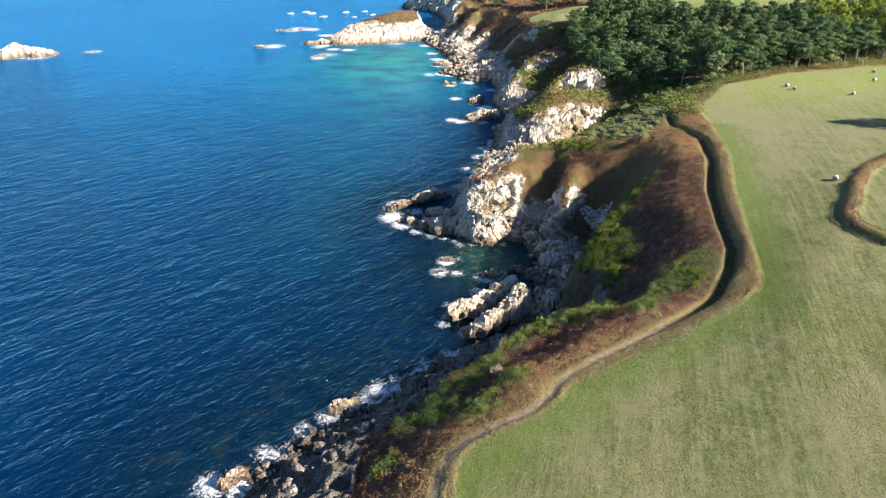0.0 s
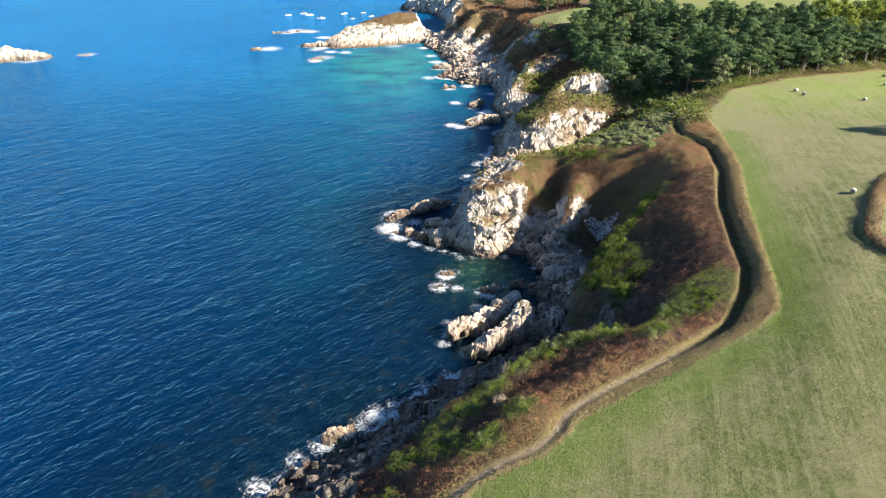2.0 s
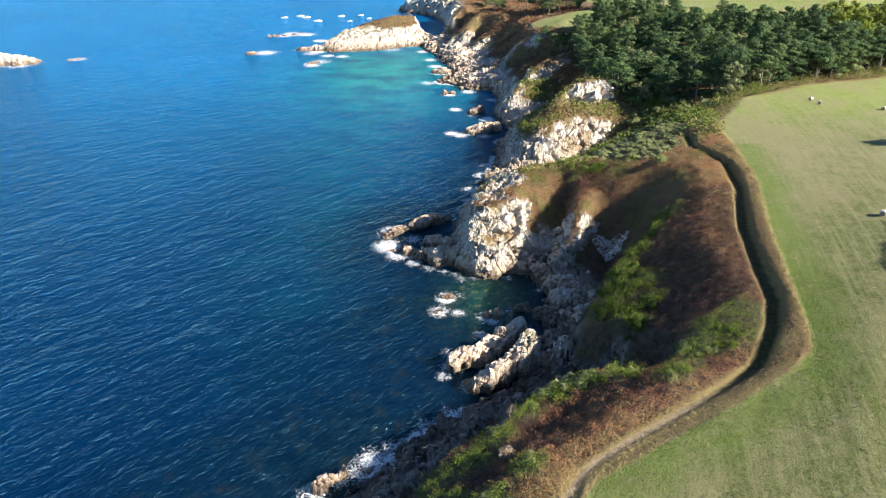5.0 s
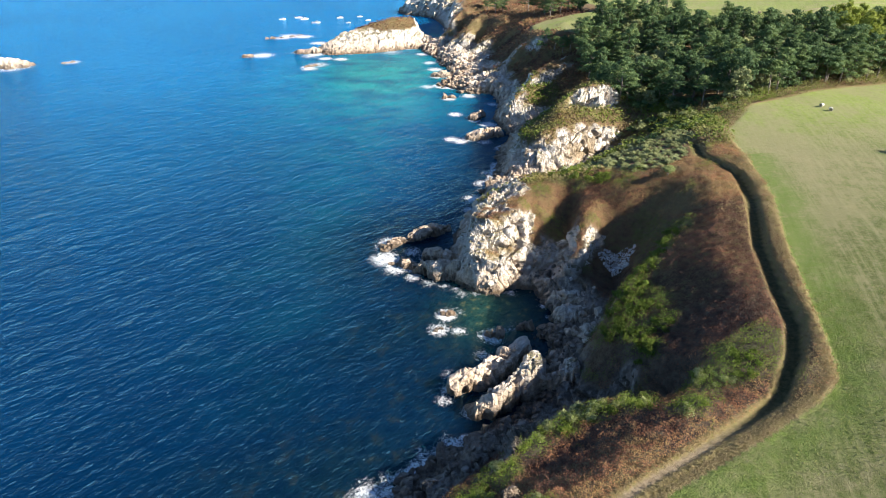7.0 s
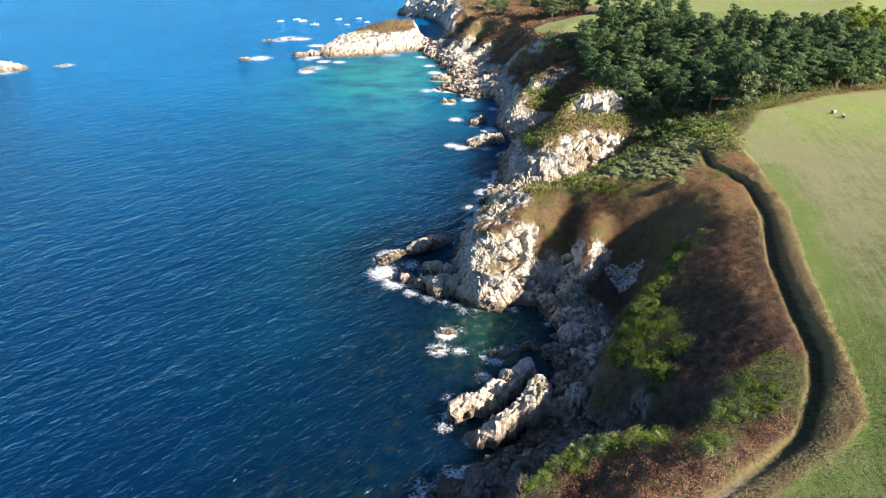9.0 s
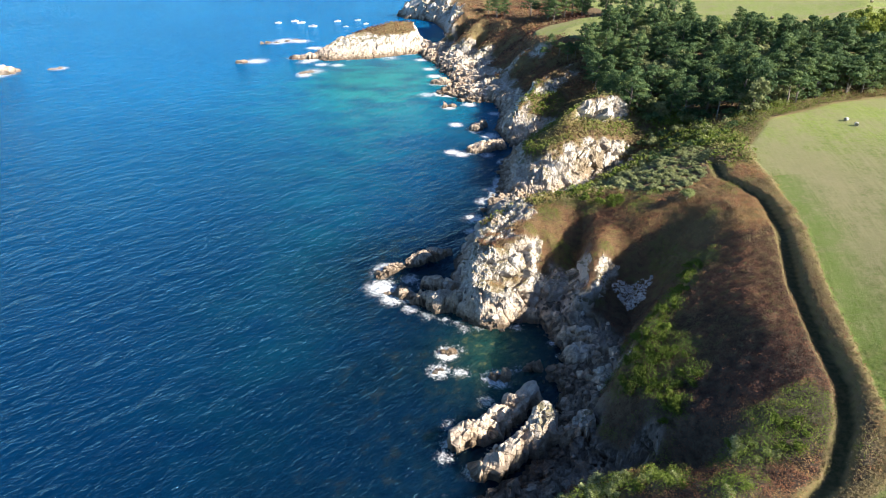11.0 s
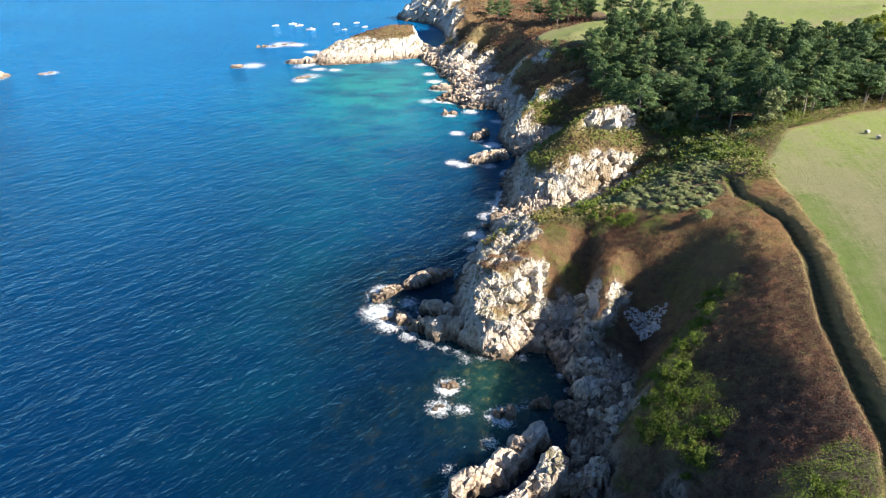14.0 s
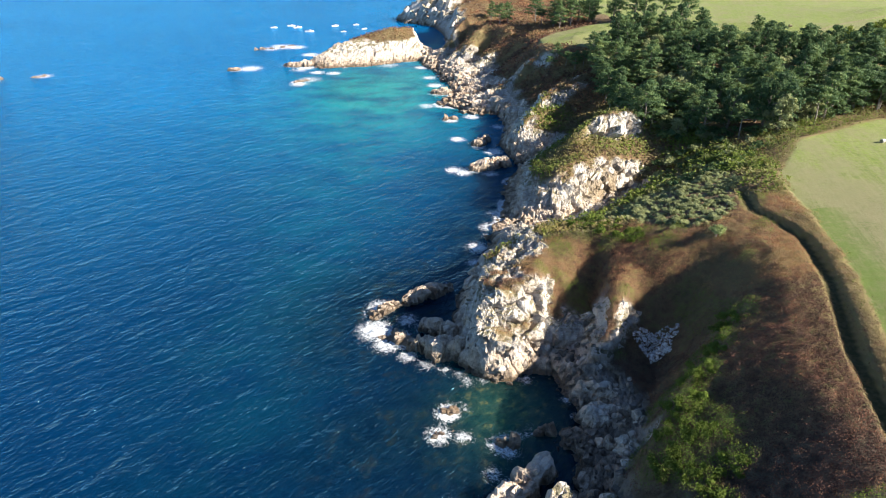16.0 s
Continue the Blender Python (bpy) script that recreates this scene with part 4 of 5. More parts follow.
FOAM_FAR = [(7, 147, 3, 1.0), (9.5, 156, 2.6, 0.95), (6, 141, 2.4, 0.9), (11, 163, 2, 0.85), (5, 186.5, 3, 1.0), (12, 186, 3, 0.85), (14, 202, 3.4, 1.0), (10, 206, 2.6, 0.95), (17, 224, 3, 0.85), (9, 234, 3.4, 0.95), (2, 230, 3, 0.95), (0, 247, 4, 0.95), (-2, 262, 4.5, 0.95), (-6, 285, 4, 0.85), (-10, 302, 4, 0.85), (-6, 246, 4, 0.8), (-24, 306, 7, 0.7), (-62, 306, 7, 0.94), (-60, 296, 5, 0.79), (-53, 280, 6, 0.79), (-81, 297, 7, 0.9), (-78, 342, 8, 0.94), (-82, 337, 6, 0.86), (-176, 270, 9, 0.79), (-158, 281, 4.5, 0.94), (-61, 325, 5, 1.0), (-58, 300, 5, 1.0), (-52, 291.5, 4, 0.95), (-45, 290.5, 4, 0.9), (-55.6, 273, 4.5, 0.92), (-71, 341, 6, 0.95), (-5, 302, 4, 0.95), (-3.6, 273, 4, 0.95), (4, 212, 3, 0.95), (2.6, 188, 3, 1.0)]
for fx, fy, fr, fs in FOAM + FOAM_FAR:
    foam = np.maximum(foam, fs * np.exp(-(((x - fx) ** 2 + (y - fy) ** 2) / fr**2) ** 1.2))
bay = 1.25 * np.exp(-((x + 22) / 36) ** 2 - ((y - 262) / 50) ** 2) + 0.12 * np.exp(-((x + 26) / 16) ** 2 - ((y - 150) / 60) ** 2) + 0.7 * np.exp(-((x + 4) / 9) ** 2 - ((y - 345) / 30) ** 2)
bay = np.clip(bay * (0.7 + 0.6 * fnoise(x, y, 40, 77)), 0, 1)
shal = (1 - smooth(1.5, 24, shore)) * smooth(230, 150, y) * (0.7 + 0.7 * (fnoise(x, y, 12, 79) - 0.2))
z = 0.3 * (fnoise(x * 0.7 + y * 0.7, (y - x) * 0.35, 9, 83) - 0.5) * smooth(0, 12, shore) + 0.12 * (fnoise(x, y, 3, 85) - 0.5)
# far and seaward water lightened in colour, for the sky it would mirror
sea = new("sea", mesh_np("sea", np.stack([x, y, z], 1), faces, {"foam": np.clip(foam * np.where(y < 200, 0.9, 1), 0, 1.4), "turq": bay, "sky_sheen": np.clip(smooth(70, 330, y) ** 1.3 + 0.12 * smooth(-22, -85, x) * smooth(20, 60, y), 0, 1), "bed": np.clip(1.2 * np.exp(-((x - 9) / 7) ** 2 - ((y - 101) / 8) ** 2), 0, 1), "shal": np.clip(shal, 0, 1)}, True, [SEA]))
tagged(sea, "deep blue rippled sea with turquoise shallows and surf", "sea", kind="structure")

# ---- what grows on the land ----
def on_ground(values, x, y):
    """A value of the ground sheet at places of the plan."""
    u, v = np.interp(x, ground_x, np.arange(len(ground_x))), np.interp(y, ground_y, np.arange(len(ground_y)))
    i, j = np.minimum(u.astype(int), len(ground_x) - 2), np.minimum(v.astype(int), len(ground_y) - 2)
    u, v = u - i, v - j
    return (values[i, j] * (1 - u) + values[i + 1, j] * u) * (1 - v) + (values[i, j + 1] * (1 - u) + values[i + 1, j + 1] * u) * v


def height(x, y):
    return float(on_ground(ground_z, np.array([x]), np.array([y]))[0])


def leaves(centres, size, up, rng):
    """One leaf quad for each centre, of its own size, facing its own way about the direction up."""
    n = len(centres)
    size = np.broadcast_to(np.asarray(size, float), (n,))[:, None]
    a = up + rng.normal(0, 0.55, (n, 3))
    a /= np.linalg.norm(a, axis=1, keepdims=True)
    t = np.cross(a, rng.normal(0, 1, (n, 3)))
    t /= np.linalg.norm(t, axis=1, keepdims=True)
    b = np.cross(a, t)
    s = size * rng.uniform(0.7, 1.3, (n, 1))
    w = s * rng.uniform(0.35, 0.75, (n, 1))
    v = np.stack([centres - t * s, centres - b * w + t * s * 0.1, centres + t * s, centres + b * w + t * s * 0.1], 1).reshape(-1, 3)
    return v, np.arange(4 * n).reshape(-1, 4)


def scatter(x0, x1, y0, y1, step, rng):
    gx, gy = np.meshgrid(np.arange(x0, x1, step), np.arange(y0, y1, step), indexing="ij")
    x, y = gx.ravel() + rng.uniform(-0.5, 0.5, gx.size) * step, gy.ravel() + rng.uniform(-0.5, 0.5, gx.size) * step
    return x, y


def greenness(x, y):
    g = smooth(0.56, 0.68, fnoise(x, y, 7, 91)) * 0.75 * (1 - np.exp(-((x - 37) / 7) ** 4 - ((y - 89) / 15) ** 4))
    for px, py, r in GORSE:
        g = np.maximum(g, np.exp(-(((x - px) ** 2 + (y - py) ** 2) / r**2) ** 1.5) * (0.75 + 0.5 * vnoise(x, y, 1.3, 93)))
    g = g * (1 - np.exp(-((x - 40) / 7) ** 2 - ((y - 118) / 5) ** 2))
    far = smooth(125, 134, y)
    return np.clip(g * (1 - far) + far * (0.58 - 0.38 * smooth(205, 222, y) + 0.9 * (fnoise(x, y, 15, 95) - 0.4) + 0.3 * smooth(42, 50, x) * smooth(66, 58, x) * smooth(250, 230, y) - 0.3 * smooth(285, 300, y)), 0, 1)


SCRUB_PATCH = [(29.5, 140), (31, 134), (34, 127), (38, 123), (43, 124.5), (47.5, 127.5), (49.5, 134), (53.5, 141), (52.5, 149), (46, 150), (41, 148.5), (35, 147), (30.5, 145)]


def cover(name, label, box, step, leaf, tall, k, seed, category="bracken"):
    """Fronds over the rough ground between the fields and the rock."""
    rng = np.random.default_rng(seed)
    x, y = scatter(*box, step, rng)
    z, is_land, grass, path, dp, de, loop = form(x, y)
    v = on_ground(ground_veg, x, y)
    keep = is_land & ~(inside(x, y, FIELD_POLY) & (loop < 0.25)) & ~inside(x, y, MEADOW_POLY) & ~inside(x, y, UPPER_POLY) & (dp > 0.52 + 0.28 * smooth(57, 64, y)) & (v > rng.uniform(0.35, 0.75, len(x)))
    keep &= ~(inside(x, y, SCRUB_PATCH) & (dp > 1.6))
    keep &= ~((np.abs(x - 52) < 40) & (y > 172) & (x > 62))
    x, y, dp, de, loop = x[keep], y[keep], dp[keep], de[keep], loop[keep]
    z = on_ground(ground_z, x, y)
    g = greenness(x, y)
    field_side = to_line(x, y, PATHWAY)[1] > 0
    straw = np.clip((1 - smooth(0.3, 1.6, de)) * 0.9 * (y < 150) * field_side + (1 - smooth(0.8 + 0.2 * smooth(57, 64, y), 1.4, dp)) * 0.8 + ((de < 4) & (dp < 3.4) & (y < 140) & field_side) * 0.95 + loop * 0.75 + 0.5 * smooth(126, 134, y) * smooth(0.45, 0.6, fnoise(x, y, 5, 125)) + 0.45 * smooth(100, 112, y) * smooth(0.5, 0.64, fnoise(x, y, 6, 127)), 0, 1) * (rng.uniform(0, 1, len(x)) < 0.82)
    verge = (de < 2.4) & (dp < 2.8) & (y < 62) & field_side
    straw = np.where(verge, 1.0, straw)
    h = tall * (0.35 + 0.8 * fnoise(x, y, 2.2, 97) + 0.9 * smooth(0.35, 0.8, vnoise(x, y, 0.75, 99))) * (1 - 0.5 * straw) * (0.45 + 0.55 * smooth(0.9, 2.2, dp)) * (1 + 2.4 * g) * np.where(verge, 0.6, 1)
    c = np.repeat(np.stack([x, y, z], 1), k, 0)
    c += np.stack([rng.normal(0, step * 0.55, len(c)), rng.normal(0, step * 0.55, len(c)), np.repeat(h, k) * rng.uniform(0.25, 1.0, len(c))], 1)
    verts, faces = leaves(c, leaf, np.array([0.15, -0.1, 1.0]), rng)
    rnd = np.clip(rng.normal(0.5, 0.17 if step < 0.4 else 0.12, len(c)), 0, 1)
    tone = np.clip(0.15 + 1.5 * (fnoise(x, y, 9, 121) - 0.3) + 0.75 * (vnoise(x, y, 0.8, 123) - 0.5) - 0.3 * np.exp(-((x - 34) / 6) ** 2 - ((y - 86) / 14) ** 2) + 0.45 * smooth(102, 114, y) - 0.35 * smooth(130, 150, y) - 0.1 + 0.75 * np.exp(-(dp / 4.2) ** 2) * smooth(70, 64, y) + 0.2 * smooth(56, 48, y), 0, 1)
    attrs = {"tone": np.repeat(np.repeat(tone, k), 4), "rnd": np.repeat(rnd, 4), "green": np.repeat(np.repeat(smooth(-0.15, 0.15, g - rng.uniform(0.25, 0.75, len(g)) * (step < 0.4) - 0.5 * (step > 0.4)), k), 4).astype(float), "straw": np.repeat(np.repeat(straw, k), 4)}
    ob = new(name, mesh_np(name, verts, faces, attrs, False, [BRACKEN]))
    return tagged(ob, label, category, kind="stuff")


cover("bracken", "rust-red autumn bracken with green gorse on the cliff slope", (-32, 56, 30, 131), 0.2, 0.068, 0.42, 5, 101)
cover("bracken", "rust-red bracken along the clifftop path", (-52, 6, -70, 30), 0.42, 0.18, 0.42, 3, 106)
cover("bracken", "dry bracken and grass on a curved field bank", (52, 96, 62, 110), 0.22, 0.085, 0.35, 4, 102)
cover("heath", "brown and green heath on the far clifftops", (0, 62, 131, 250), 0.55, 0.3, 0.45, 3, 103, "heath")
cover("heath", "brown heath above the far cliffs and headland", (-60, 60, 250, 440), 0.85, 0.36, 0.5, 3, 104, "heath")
cover("bracken", "bracken strip along the edge of the wood", (56, 180, 131, 196), 0.38, 0.16, 0.5, 3, 105)


def field_grass(label, box, step, seed):
    """Low tufts over the mown field, thicker in patches and along the mowing lines."""
    rng = np.random.default_rng(seed)
    x, y = scatter(*box, step, rng)
    _, _, grass, _, _, de, _ = form(x, y)
    across = x * math.cos(radians(16)) - y * math.sin(radians(16))
    thick = 0.55 * fnoise(x, y, 2.2, 141) + 0.35 * fnoise(x, y, 9, 143) + 0.2 * vnoise(across, y * 0.04, 0.9, 145) + 0.25 * np.exp(-de / 3)
    keep = inside(x, y, FIELD_POLY) & grass & (thick > rng.uniform(0.38, 0.8, len(x)))
    x, y, thick, de = x[keep], y[keep], thick[keep], de[keep]
    c = np.repeat(np.stack([x, y, on_ground(ground_z, x, y) + 0.02], 1), 3, 0)
    c += rng.normal(0, 1, c.shape) * (0.09, 0.09, 0.0) + np.stack([np.zeros(len(c)), np.zeros(len(c)), rng.uniform(0, 0.05, len(c))], 1)
    verts, faces = leaves(c, 0.06, np.array([0.5, -0.2, 0.8]), rng)
    rnd = np.clip(rng.normal(0.5, 0.2, len(c)) + np.repeat(0.5 * (fnoise(x, y, 6, 147) - 0.5) - 0.3 * np.exp(-de / 4), 3), 0, 1)
    return tagged(new("grass", mesh_np("grass", verts, faces, {"rnd": np.repeat(rnd, 4)}, False, [GRASS])), label, "grass", kind="stuff")


field_grass("short green and straw-coloured grass tufts on the mown field", (-2, 58, 24, 78), 0.3, 151)


def clump(rng, rx, ry, rz, n, size):
    """A shell of leaves round a lumpy body."""
    d = rng.normal(0, 1, (n, 3))
    d /= np.linalg.norm(d, axis=1, keepdims=True)
    d[:, 2] = np.where(d[:, 2] < -0.35, -d[:, 2], d[:, 2])
    r = rng.uniform(0.55, 1.0, (n, 1)) * (0.8 + 0.2 * np.sin(5 * d[:, :1] + 3 * d[:, 1:2]))
    c = d * r * (rx, ry, rz)
    v, f = leaves(c, size, d + (0, 0, 0.35), rng)
    return v, f


def bush_mesh(seed, lumps, n, size):
    rng = np.random.default_rng(seed)
    vs, fs, rn, count = [], [], [], 0
    for i in range(lumps):
        a, d = rng.uniform(0, 6.28), rng.uniform(0, 0.62)
        s = rng.uniform(0.35, 0.55)
        v, f = clump(rng, s, s, s * 0.85, n, size)
        v += (d * math.cos(a), d * math.sin(a), 0.3 + 0.35 * (1 - d) * rng.uniform(0.4, 1.2))
        vs.append(v), fs.append(f + count)
        rn.append(np.repeat(np.clip(rng.normal(rng.uniform(0.3, 0.7), 0.18, n), 0, 1), 4))
        count += len(v)
    return mesh_np("crown", np.concatenate(vs), np.concatenate(fs), {"rnd": np.concatenate(rn)}, False)


def stem_mesh(points, r0, r1, sides=7):
    """A tapered, bent stem through the given points."""
    points = [Vector(p) for p in points]
    verts, faces = [], []
    for i, p in enumerate(points):
        s = i / (len(points) - 1)
        ahead = (points[min(i + 1, len(points) - 1)] - points[max(i - 1, 0)]).normalized()
        side = ahead.cross(Vector((0.3, 0.9, 0.2))).normalized()
        up = side.cross(ahead)
        r = r0 * (1 - s) + r1 * s
        for n in range(sides):
            a = 6.28318 * n / sides
            verts.append(p + (side * math.cos(a) + up * math.sin(a)) * r)
    for i in range(len(points) - 1):
        for n in range(sides):
            m = (n + 1) % sides
            faces.append((i * sides + n, i * sides + m, (i + 1) * sides + m, (i + 1) * sides + n))
    return mesh_np("stem", np.array([tuple(v) for v in verts]), np.array(faces), None, True)


def bush(label, material, seed, lumps=7, n=46, size=0.12, group="bushes", name="bush"):
    ob = thing(name, label, "bush", group=group)
    me = bush_mesh(seed, lumps, n, size)
    part("crown", me, material, ob)
    for s in range(3):
        a = 2.1 * s + seed
        part("stem", stem_mesh([(0, 0, -0.15), (0.1 * math.cos(a), 0.1 * math.sin(a), 0.15), (0.3 * math.cos(a), 0.3 * math.sin(a), 0.45)], 0.03, 0.012, 5), BARK, ob)
    return ob


def put(ob, x, y, scale, turn, sink=0.1, squash=1.0):
    m = Matrix.Translation((x, y, height(x, y) - sink)) @ Matrix.Rotation(turn, 4, "Z")
    made = copy_thing(ob, m)
    made.scale = (scale, scale, scale * squash)
    return made


def pine(seed, tall, spread, label, material, flat=0.42, bare=0.45, pads=15, n=100, size=0.24, name="pine_tree"):
    """A sea pine: bent trunk, rising limbs and flat pads of needles at their ends."""
    rng = np.random.default_rng(seed)
    ob = thing(name, label, "tree", group="trees of the clifftop wood")
    lean = rng.uniform(-0.07, 0.07, 2) * tall
    trunk = [(lean[0] * s * s + 0.12 * math.sin(5 * s + seed), lean[1] * s * s + 0.12 * math.cos(4 * s + seed), s * tall * 0.93 - 0.4 * (s == 0)) for s in np.linspace(0, 1, 7)]
    part("trunk", stem_mesh(trunk, 0.035 * tall * 0.8, 0.05, 8), BARK, ob)
    vs, fs, rn, count = [], [], [], 0
    for i in range(pads):
        s = bare + (1 - bare) * (i + 0.5) / pads
        a = i * 2.4 + rng.uniform(-0.5, 0.5)
        reach = spread * (1 - 0.75 * ((s - bare) / (1 - bare)) ** 1.6) * rng.uniform(0.55, 1.05)
        root = np.array([lean[0] * s * s, lean[1] * s * s, s * tall * 0.93])
        tip = root + (reach * math.cos(a), reach * math.sin(a), rng.uniform(0.02, 0.1) * tall)
        if i % 2 == 0 and i < pads - 2:
            low = root - (0, 0, 0.08 * tall)
            part("limb", stem_mesh([low, (low + tip) / 2 + (0, 0, 0.02 * tall), tip], 0.012 * tall, 0.03, 5), BARK, ob)
        for q in (1.0, 0.55):
            c = root * (1 - q) + tip * q
            r = spread * rng.uniform(0.34, 0.52) * (0.75 if s > 0.9 else 1)
            m = int(n * (1 if q == 1 else 0.7))
            v, f = clump(rng, r, r, r * flat * rng.uniform(0.8, 1.3), m, size)
            vs.append(v + c), fs.append(f + count)
            rn.append(np.repeat(np.clip(rng.normal(rng.uniform(0.25, 0.7), 0.17, m), 0, 1), 4))
            count += len(v)
    part("crown", mesh_np("crown", np.concatenate(vs), np.concatenate(fs), {"rnd": np.concatenate(rn)}, False), material, ob)
    return ob


PINES = [pine(s, 1.0 * h, r, lab, PINE, fl, ba, pa) for s, h, r, lab, fl, ba, pa in (
    (1, 12, 4.0, "tall dark green sea pine with layered crown", 0.5, 0.24, 19), (2, 11, 4.5, "wide dark sea pine with flat pads of needles", 0.42, 0.34, 17),
    (3, 13, 3.6, "tall narrow dark pine in the wood", 0.55, 0.2, 21), (4, 9, 4.4, "wind-bent flat-topped pine with bare trunk", 0.3, 0.62, 12), (5, 11.5, 4.2, "dense dark green pine in the wood", 0.55, 0.14, 20))]
LEAFY = [pine(11, 9, 3.6, "rounded yellow-green broadleaf tree at the wood's edge", BROAD, 0.8, 0.22, 16, 100, 0.24, "broadleaf_tree"), pine(12, 8, 3.2, "mid-green broadleaf tree among the pines", SCRUB, 0.8, 0.18, 16, 100, 0.24, "broadleaf_tree")]
FIRS = PINES + LEAFY

WOOD = [(50, 180), (58, 174), (68, 168), (79, 169), (96, 176.5), (130, 187), (180, 198), (180, 236), (130, 226), (100, 222), (92, 236), (70, 256), (60, 252), (48, 240), (46, 224), (46, 203)]
rng = np.random.default_rng(5)
wx, wy = scatter(44, 182, 166, 258, 5.3, rng)
inwood = inside(wx, wy, WOOD)
for x, y in zip(wx[inwood], wy[inwood]):
    pick = PINES[int(rng.integers(0, 5))]
    if rng.uniform() < 0.18:
        pick = LEAFY[1]
    if x > 112 and y > 186 + 0.3 * (x - 112) and rng.uniform() < 0.3 + 0.5 * (x > 122):
        pick = LEAFY[0]
    put(pick, x, y, rng.uniform(0.8, 1.1) * (0.85 if x < 56 else 1), rng.uniform(0, 6.28), 0.3)
# a close row along the seaward edge of the wood
for x, y in [(49, 184.5), (48.4, 189), (47.6, 193.5), (46.8, 198), (46.4, 202), (46, 206.5), (45.6, 211), (46, 215.5), (46.4, 220), (46.6, 225), (47.4, 230), (48.6, 235), (51.5, 187), (51, 192), (50.4, 197)]:
    put(PINES[int(rng.integers(0, 5))], x + rng.uniform(-0.6, 0.6), y, rng.uniform(0.8, 1.0), rng.uniform(0, 6.28), 0.3)
# flat-topped pines with bare trunks in a row along the field
for x in np.arange(92, 128, 4.2):
    put(PINES[3], x + rng.uniform(-0.8, 0.8), 176.5 + (x - 92) * 0.31 + rng.uniform(-0.8, 0.8), rng.uniform(0.85, 1.05), rng.uniform(0, 6.28), 0.3)
# trees along the far meadows
for x, y, s, n in [(23.5, 312, 0.8, 1), (27, 315, 0.75, 4), (21, 328, 0.7, 0), (45, 290.5, 0.8, 1), (50, 294, 0.9, 0), (57, 294, 0.85, 4), (40, 304, 0.75, 3), (66, 292, 1, 4), (73, 288, 1, 2), (78, 292, 1, 0), (84, 286, 0.95, 1),
                   (35, 246, 0.5, 3), (37.5, 248, 0.5, 1), (40, 244, 0.55, 3), (42.5, 241.5, 0.55, 1), (45, 241, 0.55, 3), (48, 244, 0.6, 1), (52, 247, 0.6, 3), (57, 250, 0.7, 0), (38, 310, 0.95, 1), (44, 300, 1.0, 4), (48, 302, 1.1, 1), (54, 300, 1.1, 0), (59, 297, 1.0, 2), (90, 280, 1, 4), (70, 300, 1, 0), (60, 305, 1, 4)]:
    put(PINES[n], x, y, s, rng.uniform(0, 6.28), 0.3)
# the lone tree whose shade lies on the field
put(PINES[1], 97.0, 115.5, 0.95, 1.0, 0.3)
for ob in FIRS:
    for o in (*ob.children_recursive, ob):
        bpy.data.objects.remove(o)

GORSE_LEAF = make_foliage("gorse_spines", (0.06, 0.09, 0.013), (0.135, 0.19, 0.025), (0.23, 0.27, 0.045))
B_GREEN = bush("rounded green coastal shrub above the rocks", SCRUB, 21, 8, 80, 0.085, "scrub bushes", "scrub_bush")
B_GORSE = bush("bright green gorse clump on the cliff edge", GORSE_LEAF, 25, 8, 50, 0.1, "gorse clumps", "gorse_clump")
B_DARK = bush("dark green thorn shrub in the valley", PINE, 22, 8, 60, 0.1, "thorn bushes", "thorn_bush")
B_LIGHT = bush("lone light green bush on the bracken", HAZE_GREEN, 23, 9, 90, 0.1)
B_PALE = bush("pale dry bush of bare twigs among gorse", PALE, 24, 6, 60, 0.1)
put(B_LIGHT, 40.0, 118.4, 1.75, 0.3, -0.4)
for x, y, s in [(51.8, 131.2, 0.7), (52.8, 133.6, 0.8)]:
    put(B_PALE, x, y, s, s)
put(B_PALE, 6.6, 55.6, 1.5, 0.8, -0.2)
for x, y, s in [(13.6, 67.2, 1.5), (15.6, 68, 1.7), (17.6, 67.4, 1.6), (19.8, 67.6, 1.5), (12, 65.6, 1.3), (14.5, 65.8, 1.4), (21.8, 66.6, 1.3), (16.5, 66, 1.3), (10.3, 64.6, 1.1)]:
    put(B_GREEN, x, y, s, rng.uniform(0, 6.28), 0.25)
vx, vy = scatter(42, 84, 148, 188, 3.3, rng)
vin = inside(vx, vy, [(43, 152), (50, 149), (58, 149), (63, 156), (70, 163), (74, 168), (62, 171), (52, 176), (46, 170)])
VALLEY = [(a, b, float(rng.uniform(0.9, 2.0))) for a, b in zip(vx[vin], vy[vin])]
for x, y, s in [(45, 149, 1.7), (48, 152, 2.0), (52, 150, 1.6), (46.5, 164, 2.4), (49, 167, 2.2), (51, 171, 2.6), (46, 171, 1.8), (55, 166, 2.0), (58, 160, 2.0), (61, 163, 2.2), (57, 170, 2.6), (62, 170, 2.4), (54, 158, 1.6), (66, 167, 2.0), (60, 155, 1.5), (53.6, 179, 3.2), (49, 187, 2.6), (60, 174, 3), (58.7, 158, 2.6), (55.5, 149.5, 2.4),
                (64, 175, 2.6), (70, 172, 2.4), (76, 173, 2.2), (82, 174.5, 2.6), (87, 176, 2.4), (92, 178, 2.0), (107, 180, 1.8), (121, 184, 1.8), (73, 168, 1.6), (68, 161, 1.2)] + VALLEY:
    put(B_DARK if rng.uniform() < 0.55 else B_GREEN, x, y, s * 1.15, rng.uniform(0, 6.28), 0.3)
qx, qy = scatter(16, 40, 70, 105, 1.05, rng)
